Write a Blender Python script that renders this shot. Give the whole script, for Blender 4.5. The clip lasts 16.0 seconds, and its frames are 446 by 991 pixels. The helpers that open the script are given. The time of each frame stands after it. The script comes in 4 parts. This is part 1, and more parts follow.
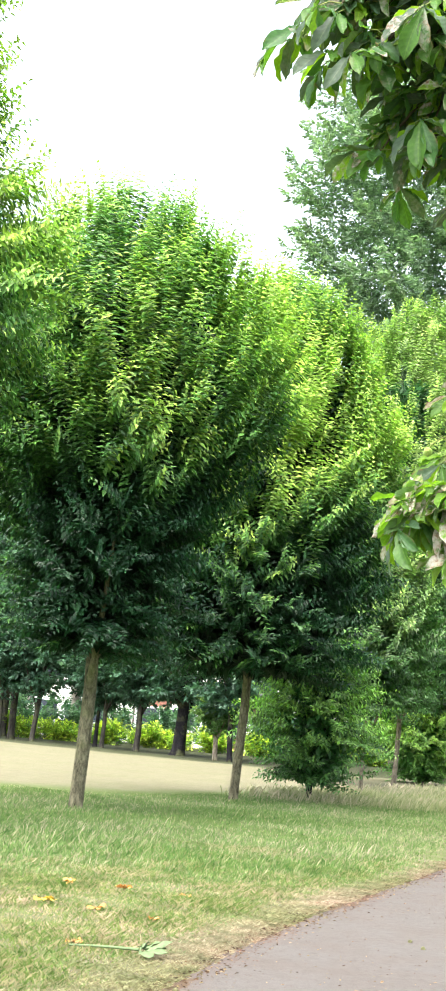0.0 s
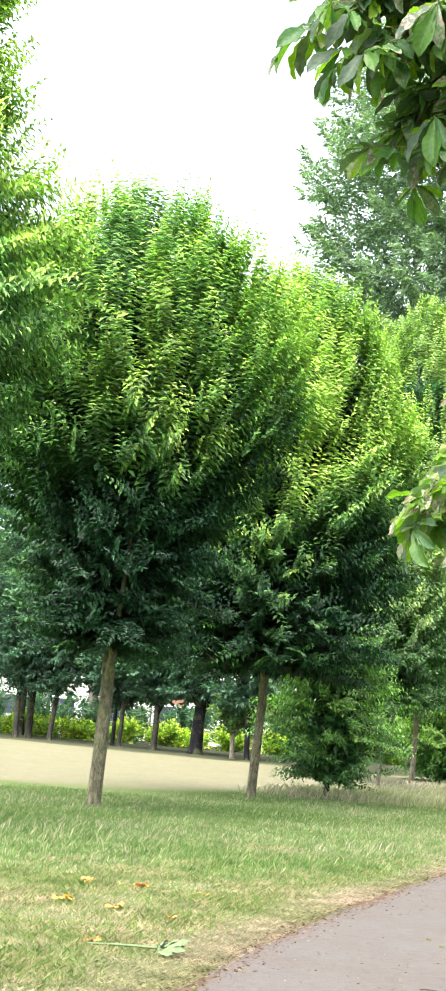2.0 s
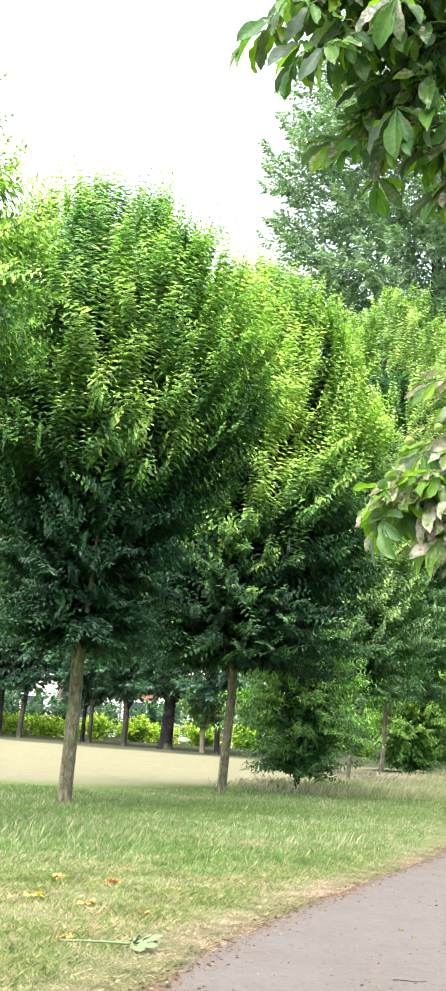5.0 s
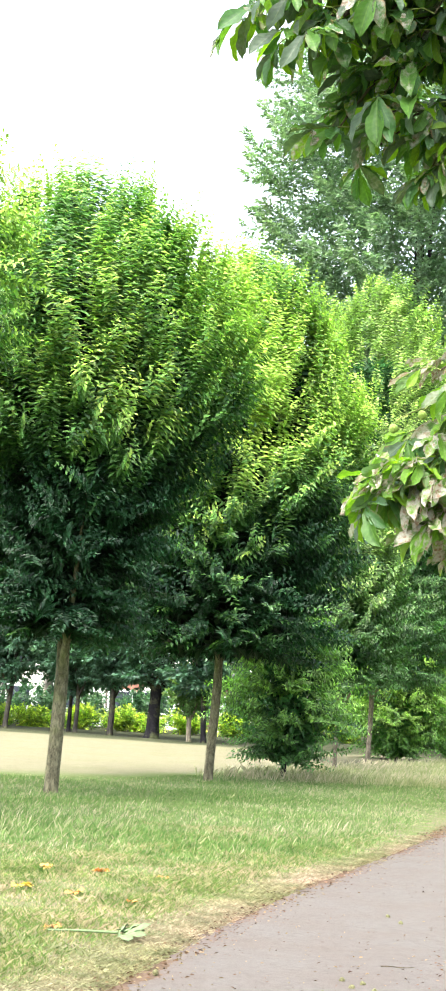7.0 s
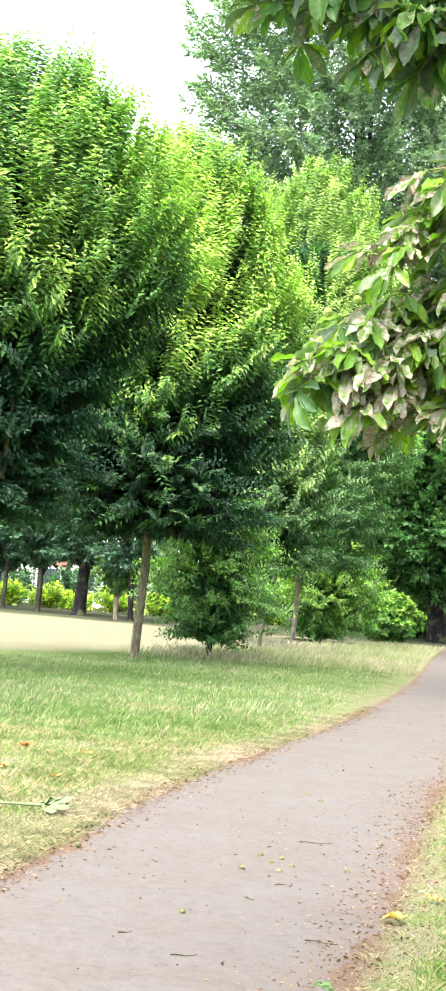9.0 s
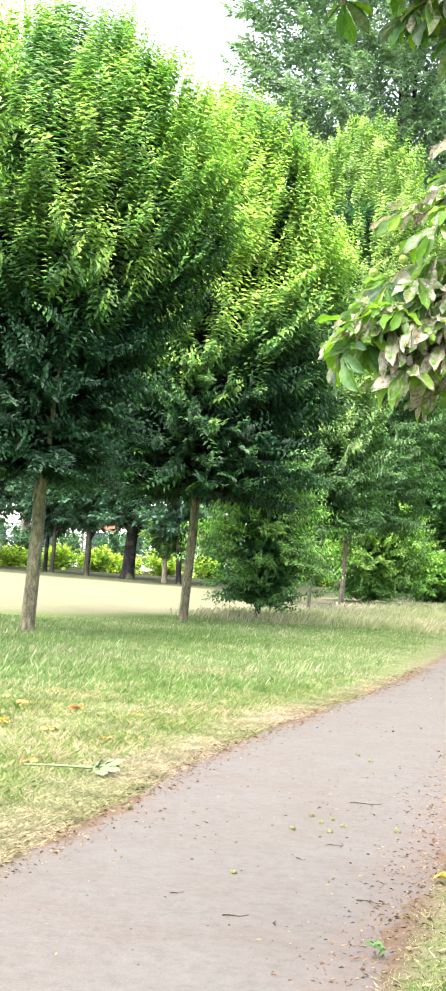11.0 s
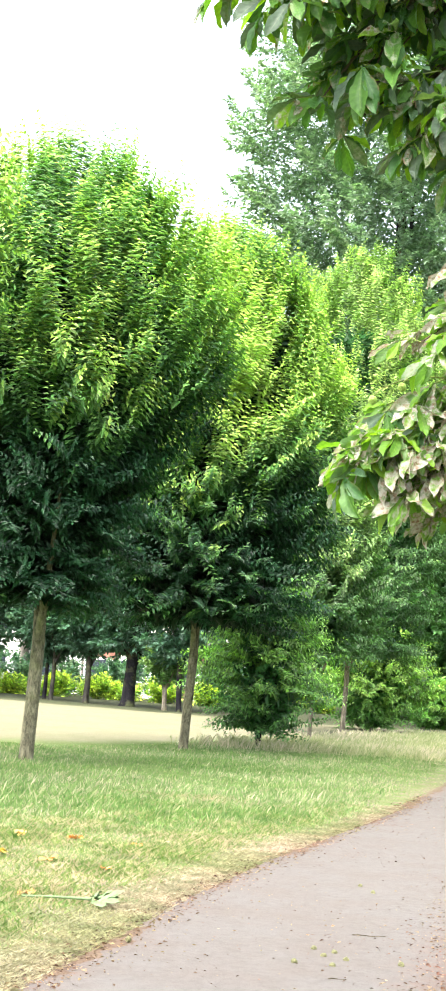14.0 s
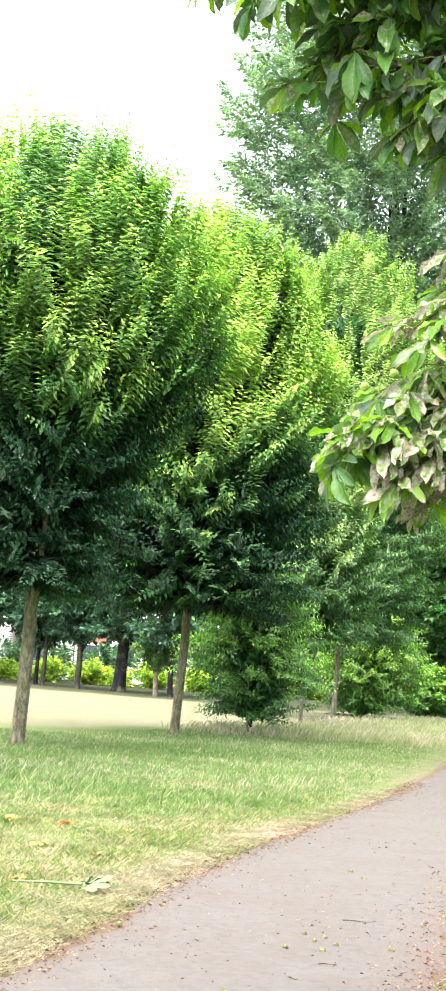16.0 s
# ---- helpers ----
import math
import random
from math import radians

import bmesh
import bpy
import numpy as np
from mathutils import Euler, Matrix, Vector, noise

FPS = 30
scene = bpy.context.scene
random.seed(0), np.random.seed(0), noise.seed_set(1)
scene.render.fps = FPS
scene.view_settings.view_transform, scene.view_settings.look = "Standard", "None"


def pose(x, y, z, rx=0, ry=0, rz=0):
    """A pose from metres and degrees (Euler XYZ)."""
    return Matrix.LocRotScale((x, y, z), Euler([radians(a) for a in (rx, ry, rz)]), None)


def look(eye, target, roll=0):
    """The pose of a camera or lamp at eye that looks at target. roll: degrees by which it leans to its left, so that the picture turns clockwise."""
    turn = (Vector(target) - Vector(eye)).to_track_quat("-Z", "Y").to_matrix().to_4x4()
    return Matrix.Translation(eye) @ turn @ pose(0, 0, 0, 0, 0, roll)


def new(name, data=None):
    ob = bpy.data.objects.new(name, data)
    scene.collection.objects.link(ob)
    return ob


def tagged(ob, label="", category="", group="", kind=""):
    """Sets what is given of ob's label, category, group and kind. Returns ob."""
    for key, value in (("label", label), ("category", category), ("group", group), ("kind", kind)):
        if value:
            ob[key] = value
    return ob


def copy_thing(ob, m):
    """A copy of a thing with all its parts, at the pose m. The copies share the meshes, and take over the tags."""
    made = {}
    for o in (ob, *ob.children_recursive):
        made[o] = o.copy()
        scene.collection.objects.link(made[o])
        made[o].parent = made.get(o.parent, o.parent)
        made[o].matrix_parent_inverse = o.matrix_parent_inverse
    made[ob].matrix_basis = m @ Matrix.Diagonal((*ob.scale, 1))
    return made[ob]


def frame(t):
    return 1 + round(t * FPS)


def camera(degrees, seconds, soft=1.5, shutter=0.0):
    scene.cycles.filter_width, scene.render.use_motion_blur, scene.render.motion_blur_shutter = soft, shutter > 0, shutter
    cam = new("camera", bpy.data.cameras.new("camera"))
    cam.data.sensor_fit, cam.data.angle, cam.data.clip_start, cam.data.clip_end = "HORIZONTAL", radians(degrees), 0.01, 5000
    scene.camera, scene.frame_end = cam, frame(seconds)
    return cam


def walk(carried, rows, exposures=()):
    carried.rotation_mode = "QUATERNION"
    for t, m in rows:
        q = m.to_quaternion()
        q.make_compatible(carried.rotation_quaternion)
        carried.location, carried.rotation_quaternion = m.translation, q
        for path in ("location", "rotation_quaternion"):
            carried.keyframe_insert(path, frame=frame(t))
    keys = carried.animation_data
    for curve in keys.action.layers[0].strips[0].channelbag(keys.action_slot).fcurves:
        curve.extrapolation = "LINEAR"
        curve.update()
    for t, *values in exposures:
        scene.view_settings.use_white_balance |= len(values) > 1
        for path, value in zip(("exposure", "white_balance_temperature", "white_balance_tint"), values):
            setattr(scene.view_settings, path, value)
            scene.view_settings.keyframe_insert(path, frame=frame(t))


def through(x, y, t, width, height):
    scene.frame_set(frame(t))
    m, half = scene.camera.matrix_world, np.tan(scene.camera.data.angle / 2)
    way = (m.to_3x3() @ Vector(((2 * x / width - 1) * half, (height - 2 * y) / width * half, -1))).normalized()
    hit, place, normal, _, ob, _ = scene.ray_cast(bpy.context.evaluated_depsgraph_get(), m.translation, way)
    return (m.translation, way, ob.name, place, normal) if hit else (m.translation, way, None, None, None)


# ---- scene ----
# ---- camera: stands on the verge beside the path and turns by hand ----
cam = camera(14.9, 16.0, soft=2.0)
EYE = Vector((0, 0, 1.65))
TURNS = [  # seconds, degrees to the right, degrees up, lean
    (0.0, -3.72, 7.50, 4.71), (0.5, -3.52, 8.32, 4.47), (1.0, -3.77, 8.23, 4.26), (1.5, -3.96, 7.83, 4.55),
    (2.0, -4.26, 7.40, 4.52), (2.5, -3.40, 7.62, 4.44), (3.0, -2.87, 8.73, 4.12), (3.5, -2.86, 8.96, 4.01),
    (4.0, -3.42, 8.65, 3.91), (4.5, -3.20, 7.99, 3.75), (4.7, -3.08, 7.26, 3.61), (6.8, -3.39, 7.88, 3.39),
    (7.0, -2.57, 6.95, 3.08), (7.5, -2.48, 4.91, 3.50), (8.0, -1.93, 3.37, 3.65), (8.5, -0.19, 2.39, 4.07),
    (9.0, 0.00, 3.10, 4.29), (9.5, -0.64, 1.98, 3.92), (9.7, -1.11, 1.33, 3.85), (11.8, -1.56, 3.08, 3.76),
    (12.0, -1.23, 3.80, 3.61), (12.5, -1.31, 4.83, 3.86), (13.0, -0.98, 5.31, 3.99), (13.5, -1.12, 5.29, 4.09),
    (14.0, -1.78, 5.97, 3.72), (14.5, -1.40, 5.38, 3.75), (15.0, -1.82, 5.51, 3.79), (15.5, -1.67, 5.64, 3.82),
    (16.0, -1.47, 5.52, 3.84)]


def turned(right, up, lean):
    a, b = radians(right), radians(up)
    way = Vector((math.sin(a) * math.cos(b), math.cos(a) * math.cos(b), math.sin(b)))
    return look(EYE, EYE + way, lean)


walk(cam, [(t, turned(*row)) for t, *row in TURNS], exposures=[(0.0, 1.98), (4.7, 2.0), (7.5, 2.2), (8.6, 2.3), (16.0, 2.3)])

# ---- light: bright hazy sky, a veiled high sun behind the camera ----
SUN_EL, SUN_AZ = 62.0, 208.0          # degrees up, degrees to the right of +y
world = bpy.data.worlds.new("world")
scene.world = world
world.use_nodes = True
wn, wl = world.node_tree.nodes, world.node_tree.links
wn.clear()
w_out, w_bg, w_sky = wn.new("ShaderNodeOutputWorld"), wn.new("ShaderNodeBackground"), wn.new("ShaderNodeTexSky")
w_hsv = wn.new("ShaderNodeHueSaturation")
w_sky.sky_type, w_sky.sun_disc = "NISHITA", False
w_sky.sun_elevation, w_sky.sun_rotation = radians(SUN_EL), radians(SUN_AZ)
w_sky.dust_density, w_sky.air_density = 4.0, 1.0
w_hsv.inputs["Saturation"].default_value = 0.46
w_bg.inputs["Strength"].default_value = 0.19
wl.new(w_sky.outputs[0], w_hsv.inputs["Color"])
wl.new(w_hsv.outputs[0], w_bg.inputs["Color"])
wl.new(w_bg.outputs[0], w_out.inputs["Surface"])
sun = new("sun", bpy.data.lights.new("sun", "SUN"))
sun.data.energy, sun.data.angle, sun.data.color = 2.55, radians(66), (1.0, 0.95, 0.86)
sa, se = radians(SUN_AZ), radians(SUN_EL)
SUN_WAY = Vector((math.sin(sa) * math.cos(se), math.cos(sa) * math.cos(se), math.sin(se)))
sun.matrix_world = look(SUN_WAY * 60, (0, 0, 0))

# ---- materials ----


def material(name, rough=0.7, spec=0.3):
    m = bpy.data.materials.new(name)
    m.use_nodes = True
    nt = m.node_tree
    b = nt.nodes["Principled BSDF"]
    b.inputs["Roughness"].default_value = rough
    b.inputs["Specular IOR Level"].default_value = spec
    return m, nt, b


def node(nt, kind, **values):
    n = nt.nodes.new(kind)
    for key, value in values.items():
        n.inputs[key.replace("_", " ")].default_value = value
    return n


def ramp(nt, source, *stops):
    r = nt.nodes.new("ShaderNodeValToRGB")
    e = r.color_ramp.elements
    while len(e) < len(stops):
        e.new(0.5)
    for el, (at, col) in zip(e, stops):
        el.position, el.color = at, (*col, 1)
    nt.links.new(source, r.inputs[0])
    return r.outputs[0]


def mixed(nt, fac, a, b, how="MIX"):
    m = nt.nodes.new("ShaderNodeMix")
    m.data_type, m.blend_type = "RGBA", how
    for value, sock in ((fac, m.inputs[0]), (a, m.inputs[6]), (b, m.inputs[7])):
        if isinstance(value, (int, float)):
            sock.default_value = value
        elif isinstance(value, tuple):
            sock.default_value = (*value, 1)
        else:
            nt.links.new(value, sock)
    return m.outputs[2]


def grain(nt, scale, detail=4, rough=0.6, stretch=None, coords="Object"):
    tc = nt.nodes.new("ShaderNodeTexCoord")
    n = node(nt, "ShaderNodeTexNoise", Scale=scale, Detail=detail, Roughness=rough)
    if stretch:
        mp = nt.nodes.new("ShaderNodeMapping")
        mp.inputs["Scale"].default_value = stretch
        nt.links.new(tc.outputs[coords], mp.inputs[0])
        nt.links.new(mp.outputs[0], n.inputs["Vector"])
    else:
        nt.links.new(tc.outputs[coords], n.inputs["Vector"])
    return n.outputs["Fac"]


def bumped(nt, b, height, strength=0.5, distance=0.02):
    bp = node(nt, "ShaderNodeBump", Strength=strength, Distance=distance)
    nt.links.new(height, bp.inputs["Height"])
    nt.links.new(bp.outputs[0], b.inputs["Normal"])


def attribute(nt, name):
    a = nt.nodes.new("ShaderNodeAttribute")
    a.attribute_name = name
    return a.outputs["Fac"]


def foliage(name, old, fresh, vary=0.4, through=0.38, gloss=0.4, middle=None):
    """Leaves: old colour to fresh colour by how new the leaf is and by light painted into crowns, varied leaf by leaf;
    light shines through.
    """
    m, nt, b = material(name, 0.42, gloss)
    geo = nt.nodes.new("ShaderNodeNewGeometry")
    leaf_tone = attribute(nt, "young")
    # darkest stop: shade deep in the crown put into the leaf colour
    col = ramp(nt, leaf_tone, (0.0, tuple(0.42 * c for c in old)), (0.1, old), (0.4, middle), (0.75, fresh)) if middle else mixed(nt, leaf_tone, old, fresh)
    rnd = ramp(nt, geo.outputs["Random Per Island"], (0.0, (1 - vary,) * 3), (0.6, (1.0,) * 3), (1.0, (1 + 1.6 * vary,) * 3))
    col = mixed(nt, 1.0, col, rnd, "MULTIPLY")
    patch = ramp(nt, grain(nt, 0.9, 3), (0.3, (0.8, 0.85, 0.85)), (0.7, (1.15, 1.1, 1.0)))
    col = mixed(nt, 1.0, col, patch, "MULTIPLY")
    nt.links.new(col, b.inputs["Base Color"])
    tr = nt.nodes.new("ShaderNodeBsdfTranslucent")
    tcol = mixed(nt, 1.0, col, (0.9, 1.25, 0.6), "MULTIPLY")
    nt.links.new(tcol, tr.inputs["Color"])
    ms = nt.nodes.new("ShaderNodeMixShader")
    ms.inputs[0].default_value = through
    nt.links.new(b.outputs[0], ms.inputs[1])
    nt.links.new(tr.outputs[0], ms.inputs[2])
    nt.links.new(ms.outputs[0], nt.nodes["Material Output"].inputs["Surface"])
    return m


def bark(name, dark, light, scale=9.0):
    m, nt, b = material(name, 0.9, 0.15)
    streak = grain(nt, scale * 1.8, 8, 0.8, (1, 1, 0.4))
    blotch = grain(nt, 2.2, 3)
    col = ramp(nt, streak, (0.38, dark), (0.62, light))
    col = mixed(nt, 1.0, col, ramp(nt, grain(nt, scale * 0.9, 5, 0.7, (1, 1, 0.5)), (0.35, (0.62,) * 3), (0.65, (1.3,) * 3)), "MULTIPLY")
    algae = ramp(nt, blotch, (0.5, (0, 0, 0)), (0.72, (1, 1, 1)))
    col = mixed(nt, algae, col, mixed(nt, 0.6, col, (0.14, 0.16, 0.06)))
    nt.links.new(col, b.inputs["Base Color"])
    bumped(nt, b, streak, 0.8, 0.03)
    return m


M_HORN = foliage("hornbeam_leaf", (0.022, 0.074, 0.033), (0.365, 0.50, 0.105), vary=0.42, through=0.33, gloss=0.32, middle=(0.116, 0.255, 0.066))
M_GREY = foliage("poplar_leaf", (0.13, 0.205, 0.135), (0.29, 0.375, 0.245), vary=0.3, through=0.45)
M_LIME = foliage("lime_leaf", (0.10, 0.20, 0.065), (0.36, 0.47, 0.13), through=0.42)
M_ROW = foliage("light_hornbeam_leaf", (0.042, 0.12, 0.042), (0.33, 0.45, 0.125), vary=0.5, through=0.4)
M_DARK = foliage("chestnut_crown_leaf", (0.07, 0.175, 0.06), (0.23, 0.40, 0.12), vary=0.55, through=0.42)
M_FRESH = foliage("fresh_bush_leaf", (0.085, 0.215, 0.055), (0.36, 0.52, 0.10), vary=0.5, through=0.4)
M_SAP = foliage("sapling_leaf", (0.05, 0.15, 0.05), (0.27, 0.46, 0.09), vary=0.55, gloss=0.55)
M_BLUE = foliage("far_leaf", (0.055, 0.125, 0.085), (0.16, 0.27, 0.15), through=0.4)
M_HEDGE = foliage("hedge_leaf", (0.12, 0.26, 0.04), (0.62, 0.70, 0.08), vary=0.5)
M_BARK = bark("hornbeam_bark", (0.048, 0.045, 0.03), (0.215, 0.197, 0.13))
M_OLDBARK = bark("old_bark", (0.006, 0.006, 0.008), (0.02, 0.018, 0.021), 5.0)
M_FARBARK = bark("park_tree_bark", (0.02, 0.019, 0.017), (0.07, 0.064, 0.054), 6.0)
M_PALEBARK = bark("pale_bark", (0.08, 0.068, 0.05), (0.24, 0.21, 0.16))
M_TWIG = bark("twig_bark", (0.035, 0.028, 0.018), (0.10, 0.08, 0.05), 30.0)

# meadow and verge, by zone: dry band along the path, tall green grass, mown dry lawn
M_GROUND, nt, b = material("grass_ground", 0.95, 0.1)
fine, mid, big = grain(nt, 28, 6, 0.75), grain(nt, 2.4, 5), grain(nt, 0.35, 4)
green = ramp(nt, fine, (0.3, (0.060, 0.094, 0.023)), (0.7, (0.127, 0.168, 0.053)))
straw = ramp(nt, fine, (0.3, (0.101, 0.081, 0.047)), (0.7, (0.208, 0.185, 0.124)))
lawn = ramp(nt, mid, (0.3, (0.147, 0.138, 0.084)), (0.7, (0.182, 0.168, 0.108)))
lawn = mixed(nt, ramp(nt, big, (0.45, (0, 0, 0)), (0.7, (0.347, 0.351, 0.333))), lawn, (0.129, 0.140, 0.061))
soil = ramp(nt, fine, (0.3, (0.075, 0.048, 0.034)), (0.7, (0.15, 0.108, 0.075)))
verge = mixed(nt, ramp(nt, mid, (0.38, (0, 0, 0)), (0.62, (1, 1, 1))), green, straw)
col = mixed(nt, attribute(nt, "tall"), verge, green)
col = mixed(nt, attribute(nt, "lawn"), col, lawn)
col = mixed(nt, attribute(nt, "dry"), col, straw)
col = mixed(nt, attribute(nt, "soil"), col, soil)
# dark colour standing in for the shade under the far trees
col = mixed(nt, attribute(nt, "far_shade"), col, ramp(nt, mid, (0.35, (0.020, 0.026, 0.012)), (0.65, (0.042, 0.055, 0.022))))
col = mixed(nt, 1.0, col, (0.86, 0.87, 0.88), "MULTIPLY")
nt.links.new(col, b.inputs["Base Color"])
bumped(nt, b, fine, 0.6, 0.03)

M_PATH, nt, b = material("worn_asphalt", 0.9, 0.2)
speck, worn, blot = grain(nt, 120, 5, 0.8), grain(nt, 1.3, 5), grain(nt, 14, 6, 0.75)
col = ramp(nt, speck, (0.3, (0.060, 0.053, 0.048)), (0.5, (0.084, 0.0755, 0.069)), (0.72, (0.118, 0.108, 0.099)))
col = mixed(nt, 1.0, col, ramp(nt, blot, (0.32, (0.82, 0.80, 0.79)), (0.5, (1, 1, 1)), (0.68, (1.1, 1.09, 1.09))), "MULTIPLY")
col = mixed(nt, ramp(nt, worn, (0.4, (0, 0, 0)), (0.66, (0.75, 0.75, 0.75))), col, mixed(nt, 1.0, col, (0.93, 0.86, 0.82), "MULTIPLY"))
pits = nt.nodes.new("ShaderNodeTexVoronoi")
pits.inputs["Scale"].default_value = 24
tc = nt.nodes.new("ShaderNodeTexCoord")
nt.links.new(tc.outputs["Object"], pits.inputs["Vector"])
col = mixed(nt, ramp(nt, pits.outputs["Distance"], (0.06, (0.75,) * 3), (0.16, (0,) * 3)), col, (0.05, 0.043, 0.04))
dust = ramp(nt, attribute(nt, "edge"), (0.0, (0, 0, 0)), (1.0, (1, 1, 1)))
col = mixed(nt, mixed(nt, 1.0, dust, ramp(nt, grain(nt, 12, 6, 0.7), (0.4, (0.0,) * 3), (0.6, (1,) * 3)), "MULTIPLY"),
            col, (0.095, 0.064, 0.050))
col = mixed(nt, 1.0, col, (1.02, 1.04, 1.05), "MULTIPLY")
nt.links.new(col, b.inputs["Base Color"])
bumped(nt, b, speck, 0.5, 0.006)


def blades(name, low, high, dry, dryness):
    m, nt, b = material(name, 0.6, 0.2)
    geo = nt.nodes.new("ShaderNodeNewGeometry")
    r = geo.outputs["Random Per Island"]
    col = ramp(nt, r, (0.0, low), (1.0 - dryness, high), (1.0 - dryness + 0.02, dry), (1.0, dry))
    patch = ramp(nt, grain(nt, 2.6, 4, 0.65), (0.36, (0.68, 0.75, 0.66)), (0.64, (1.3, 1.22, 1.3)))
    col = mixed(nt, 1.0, col, patch, "MULTIPLY")
    wide = ramp(nt, grain(nt, 0.28, 2), (0.4, (0.8, 0.9, 0.75)), (0.62, (1.2, 1.1, 1.3)))
    col = mixed(nt, 1.0, col, wide, "MULTIPLY")
    col = mixed(nt, 1.0, col, (0.9, 0.9, 0.86), "MULTIPLY")
    nt.links.new(col, b.inputs["Base Color"])
    tr = nt.nodes.new("ShaderNodeBsdfTranslucent")
    nt.links.new(col, tr.inputs["Color"])
    ms = nt.nodes.new("ShaderNodeMixShader")
    ms.inputs[0].default_value = 0.35
    nt.links.new(b.outputs[0], ms.inputs[1])
    nt.links.new(tr.outputs[0], ms.inputs[2])
    nt.links.new(ms.outputs[0], nt.nodes["Material Output"].inputs["Surface"])
    return m


M_TALL = blades("tall_grass_blade", (0.08, 0.16, 0.042), (0.2, 0.3, 0.098), (0.33, 0.32, 0.19), 0.22)
M_SHORT = blades("short_grass_blade", (0.075, 0.14, 0.03), (0.19, 0.255, 0.07), (0.33, 0.29, 0.165), 0.46)
M_GREEN = blades("verge_grass_blade", (0.06, 0.12, 0.025), (0.165, 0.255, 0.06), (0.31, 0.275, 0.15), 0.38)
M_STRAW = blades("dead_straw", (0.17, 0.145, 0.08), (0.31, 0.285, 0.175), (0.36, 0.335, 0.21), 0.3)
M_STEM = blades("seed_stem", (0.26, 0.29, 0.14), (0.38, 0.38, 0.22), (0.44, 0.41, 0.27), 0.3)


def plain(name, colour, rough=0.7, spec=0.3, scale=20.0, vary=0.3):
    m, nt, b = material(name, rough, spec)
    g = grain(nt, scale, 4)
    lo, hi = tuple(c * (1 - vary) for c in colour), tuple(min(1, c * (1 + vary)) for c in colour)
    nt.links.new(ramp(nt, g, (0.3, lo), (0.7, hi)), b.inputs["Base Color"])
    bumped(nt, b, g, 0.3, 0.01)
    return m


# horse chestnut leaflets: some blotched brown and grey by leaf miners

def chestnut_leaf(name, well, ill, edge, *tints):
    m, nt, b = material(name, 0.45, 0.35)
    info = nt.nodes.new("ShaderNodeObjectInfo")
    geo = nt.nodes.new("ShaderNodeNewGeometry")
    tint = ramp(nt, geo.outputs["Random Per Island"], *tints)
    vein = ramp(nt, attribute(nt, "rib"), (0.0, (1.5, 1.35, 1.2)), (0.1, (1, 1, 1)))
    tint = mixed(nt, 1.0, tint, vein, "MULTIPLY")
    wave = nt.nodes.new("ShaderNodeMath")
    wave.operation = "SINE"
    nt.links.new(attribute(nt, "veins"), wave.inputs[0])
    ridge = ramp(nt, wave.outputs[0], (0.0, (0.93, 0.94, 0.93)), (0.6, (1, 1, 1)), (1.0, (1.03, 1.03, 1.02)))
    tint = mixed(nt, 1.0, tint, ridge, "MULTIPLY")
    mottle = ramp(nt, grain(nt, 35, 4), (0.3, (0.75, 0.78, 0.75)), (0.7, (1.2, 1.2, 1.2)))
    tint = mixed(nt, 1.0, tint, mottle, "MULTIPLY")
    sick = nt.nodes.new("ShaderNodeMath")
    sick.operation = "MULTIPLY"
    pick = nt.nodes.new("ShaderNodeMath")
    pick.operation = "MULTIPLY_ADD"
    pick.inputs[1].default_value = 5.37
    nt.links.new(geo.outputs["Random Per Island"], pick.inputs[0])
    nt.links.new(info.outputs["Random"], pick.inputs[2])
    part_of = nt.nodes.new("ShaderNodeMath")
    part_of.operation = "FRACT"
    nt.links.new(pick.outputs[0], part_of.inputs[0])
    sick_a = ramp(nt, part_of.outputs[0], (well, (0, 0, 0)), (ill, (1, 1, 1)))
    sick_b = ramp(nt, grain(nt, 22, 5, 0.65), (edge, (0, 0, 0)), (edge + 0.12, (1, 1, 1)))
    bumped(nt, b, wave.outputs[0], 0.15, 0.002)
    nt.links.new(sick_a, sick.inputs[0])
    nt.links.new(sick_b, sick.inputs[1])
    blotch = ramp(nt, grain(nt, 60, 4), (0.3, (0.19, 0.10, 0.058)), (0.4, (0.29, 0.215, 0.15)), (0.48, (0.37, 0.35, 0.285)), (0.72, (0.50, 0.51, 0.44)))
    col = mixed(nt, sick.outputs[0], tint, blotch)
    nt.links.new(col, b.inputs["Base Color"])
    scorch = nt.nodes.new("ShaderNodeMath")
    scorch.operation = "MULTIPLY"
    nt.links.new(ramp(nt, attribute(nt, "rib"), (0.72, (0, 0, 0)), (0.95, (1, 1, 1))), scorch.inputs[0])
    nt.links.new(ramp(nt, grain(nt, 12, 3), (0.56, (0, 0, 0)), (0.66, (1, 1, 1))), scorch.inputs[1])
    col = mixed(nt, scorch.outputs[0], col, (0.22, 0.11, 0.05))
    nt.links.new(col, b.inputs["Base Color"])
    tr = nt.nodes.new("ShaderNodeBsdfTranslucent")
    shine = mixed(nt, sick.outputs[0], mixed(nt, 1.0, tint, (1.4, 1.55, 0.35), "MULTIPLY"), mixed(nt, 1.0, blotch, (0.8, 0.74, 0.62), "MULTIPLY"))
    nt.links.new(shine, tr.inputs["Color"])
    ms = nt.nodes.new("ShaderNodeMixShader")
    ms.inputs[0].default_value = 0.5
    nt.links.new(b.outputs[0], ms.inputs[1])
    nt.links.new(tr.outputs[0], ms.inputs[2])
    nt.links.new(ms.outputs[0], nt.nodes["Material Output"].inputs["Surface"])
    return m


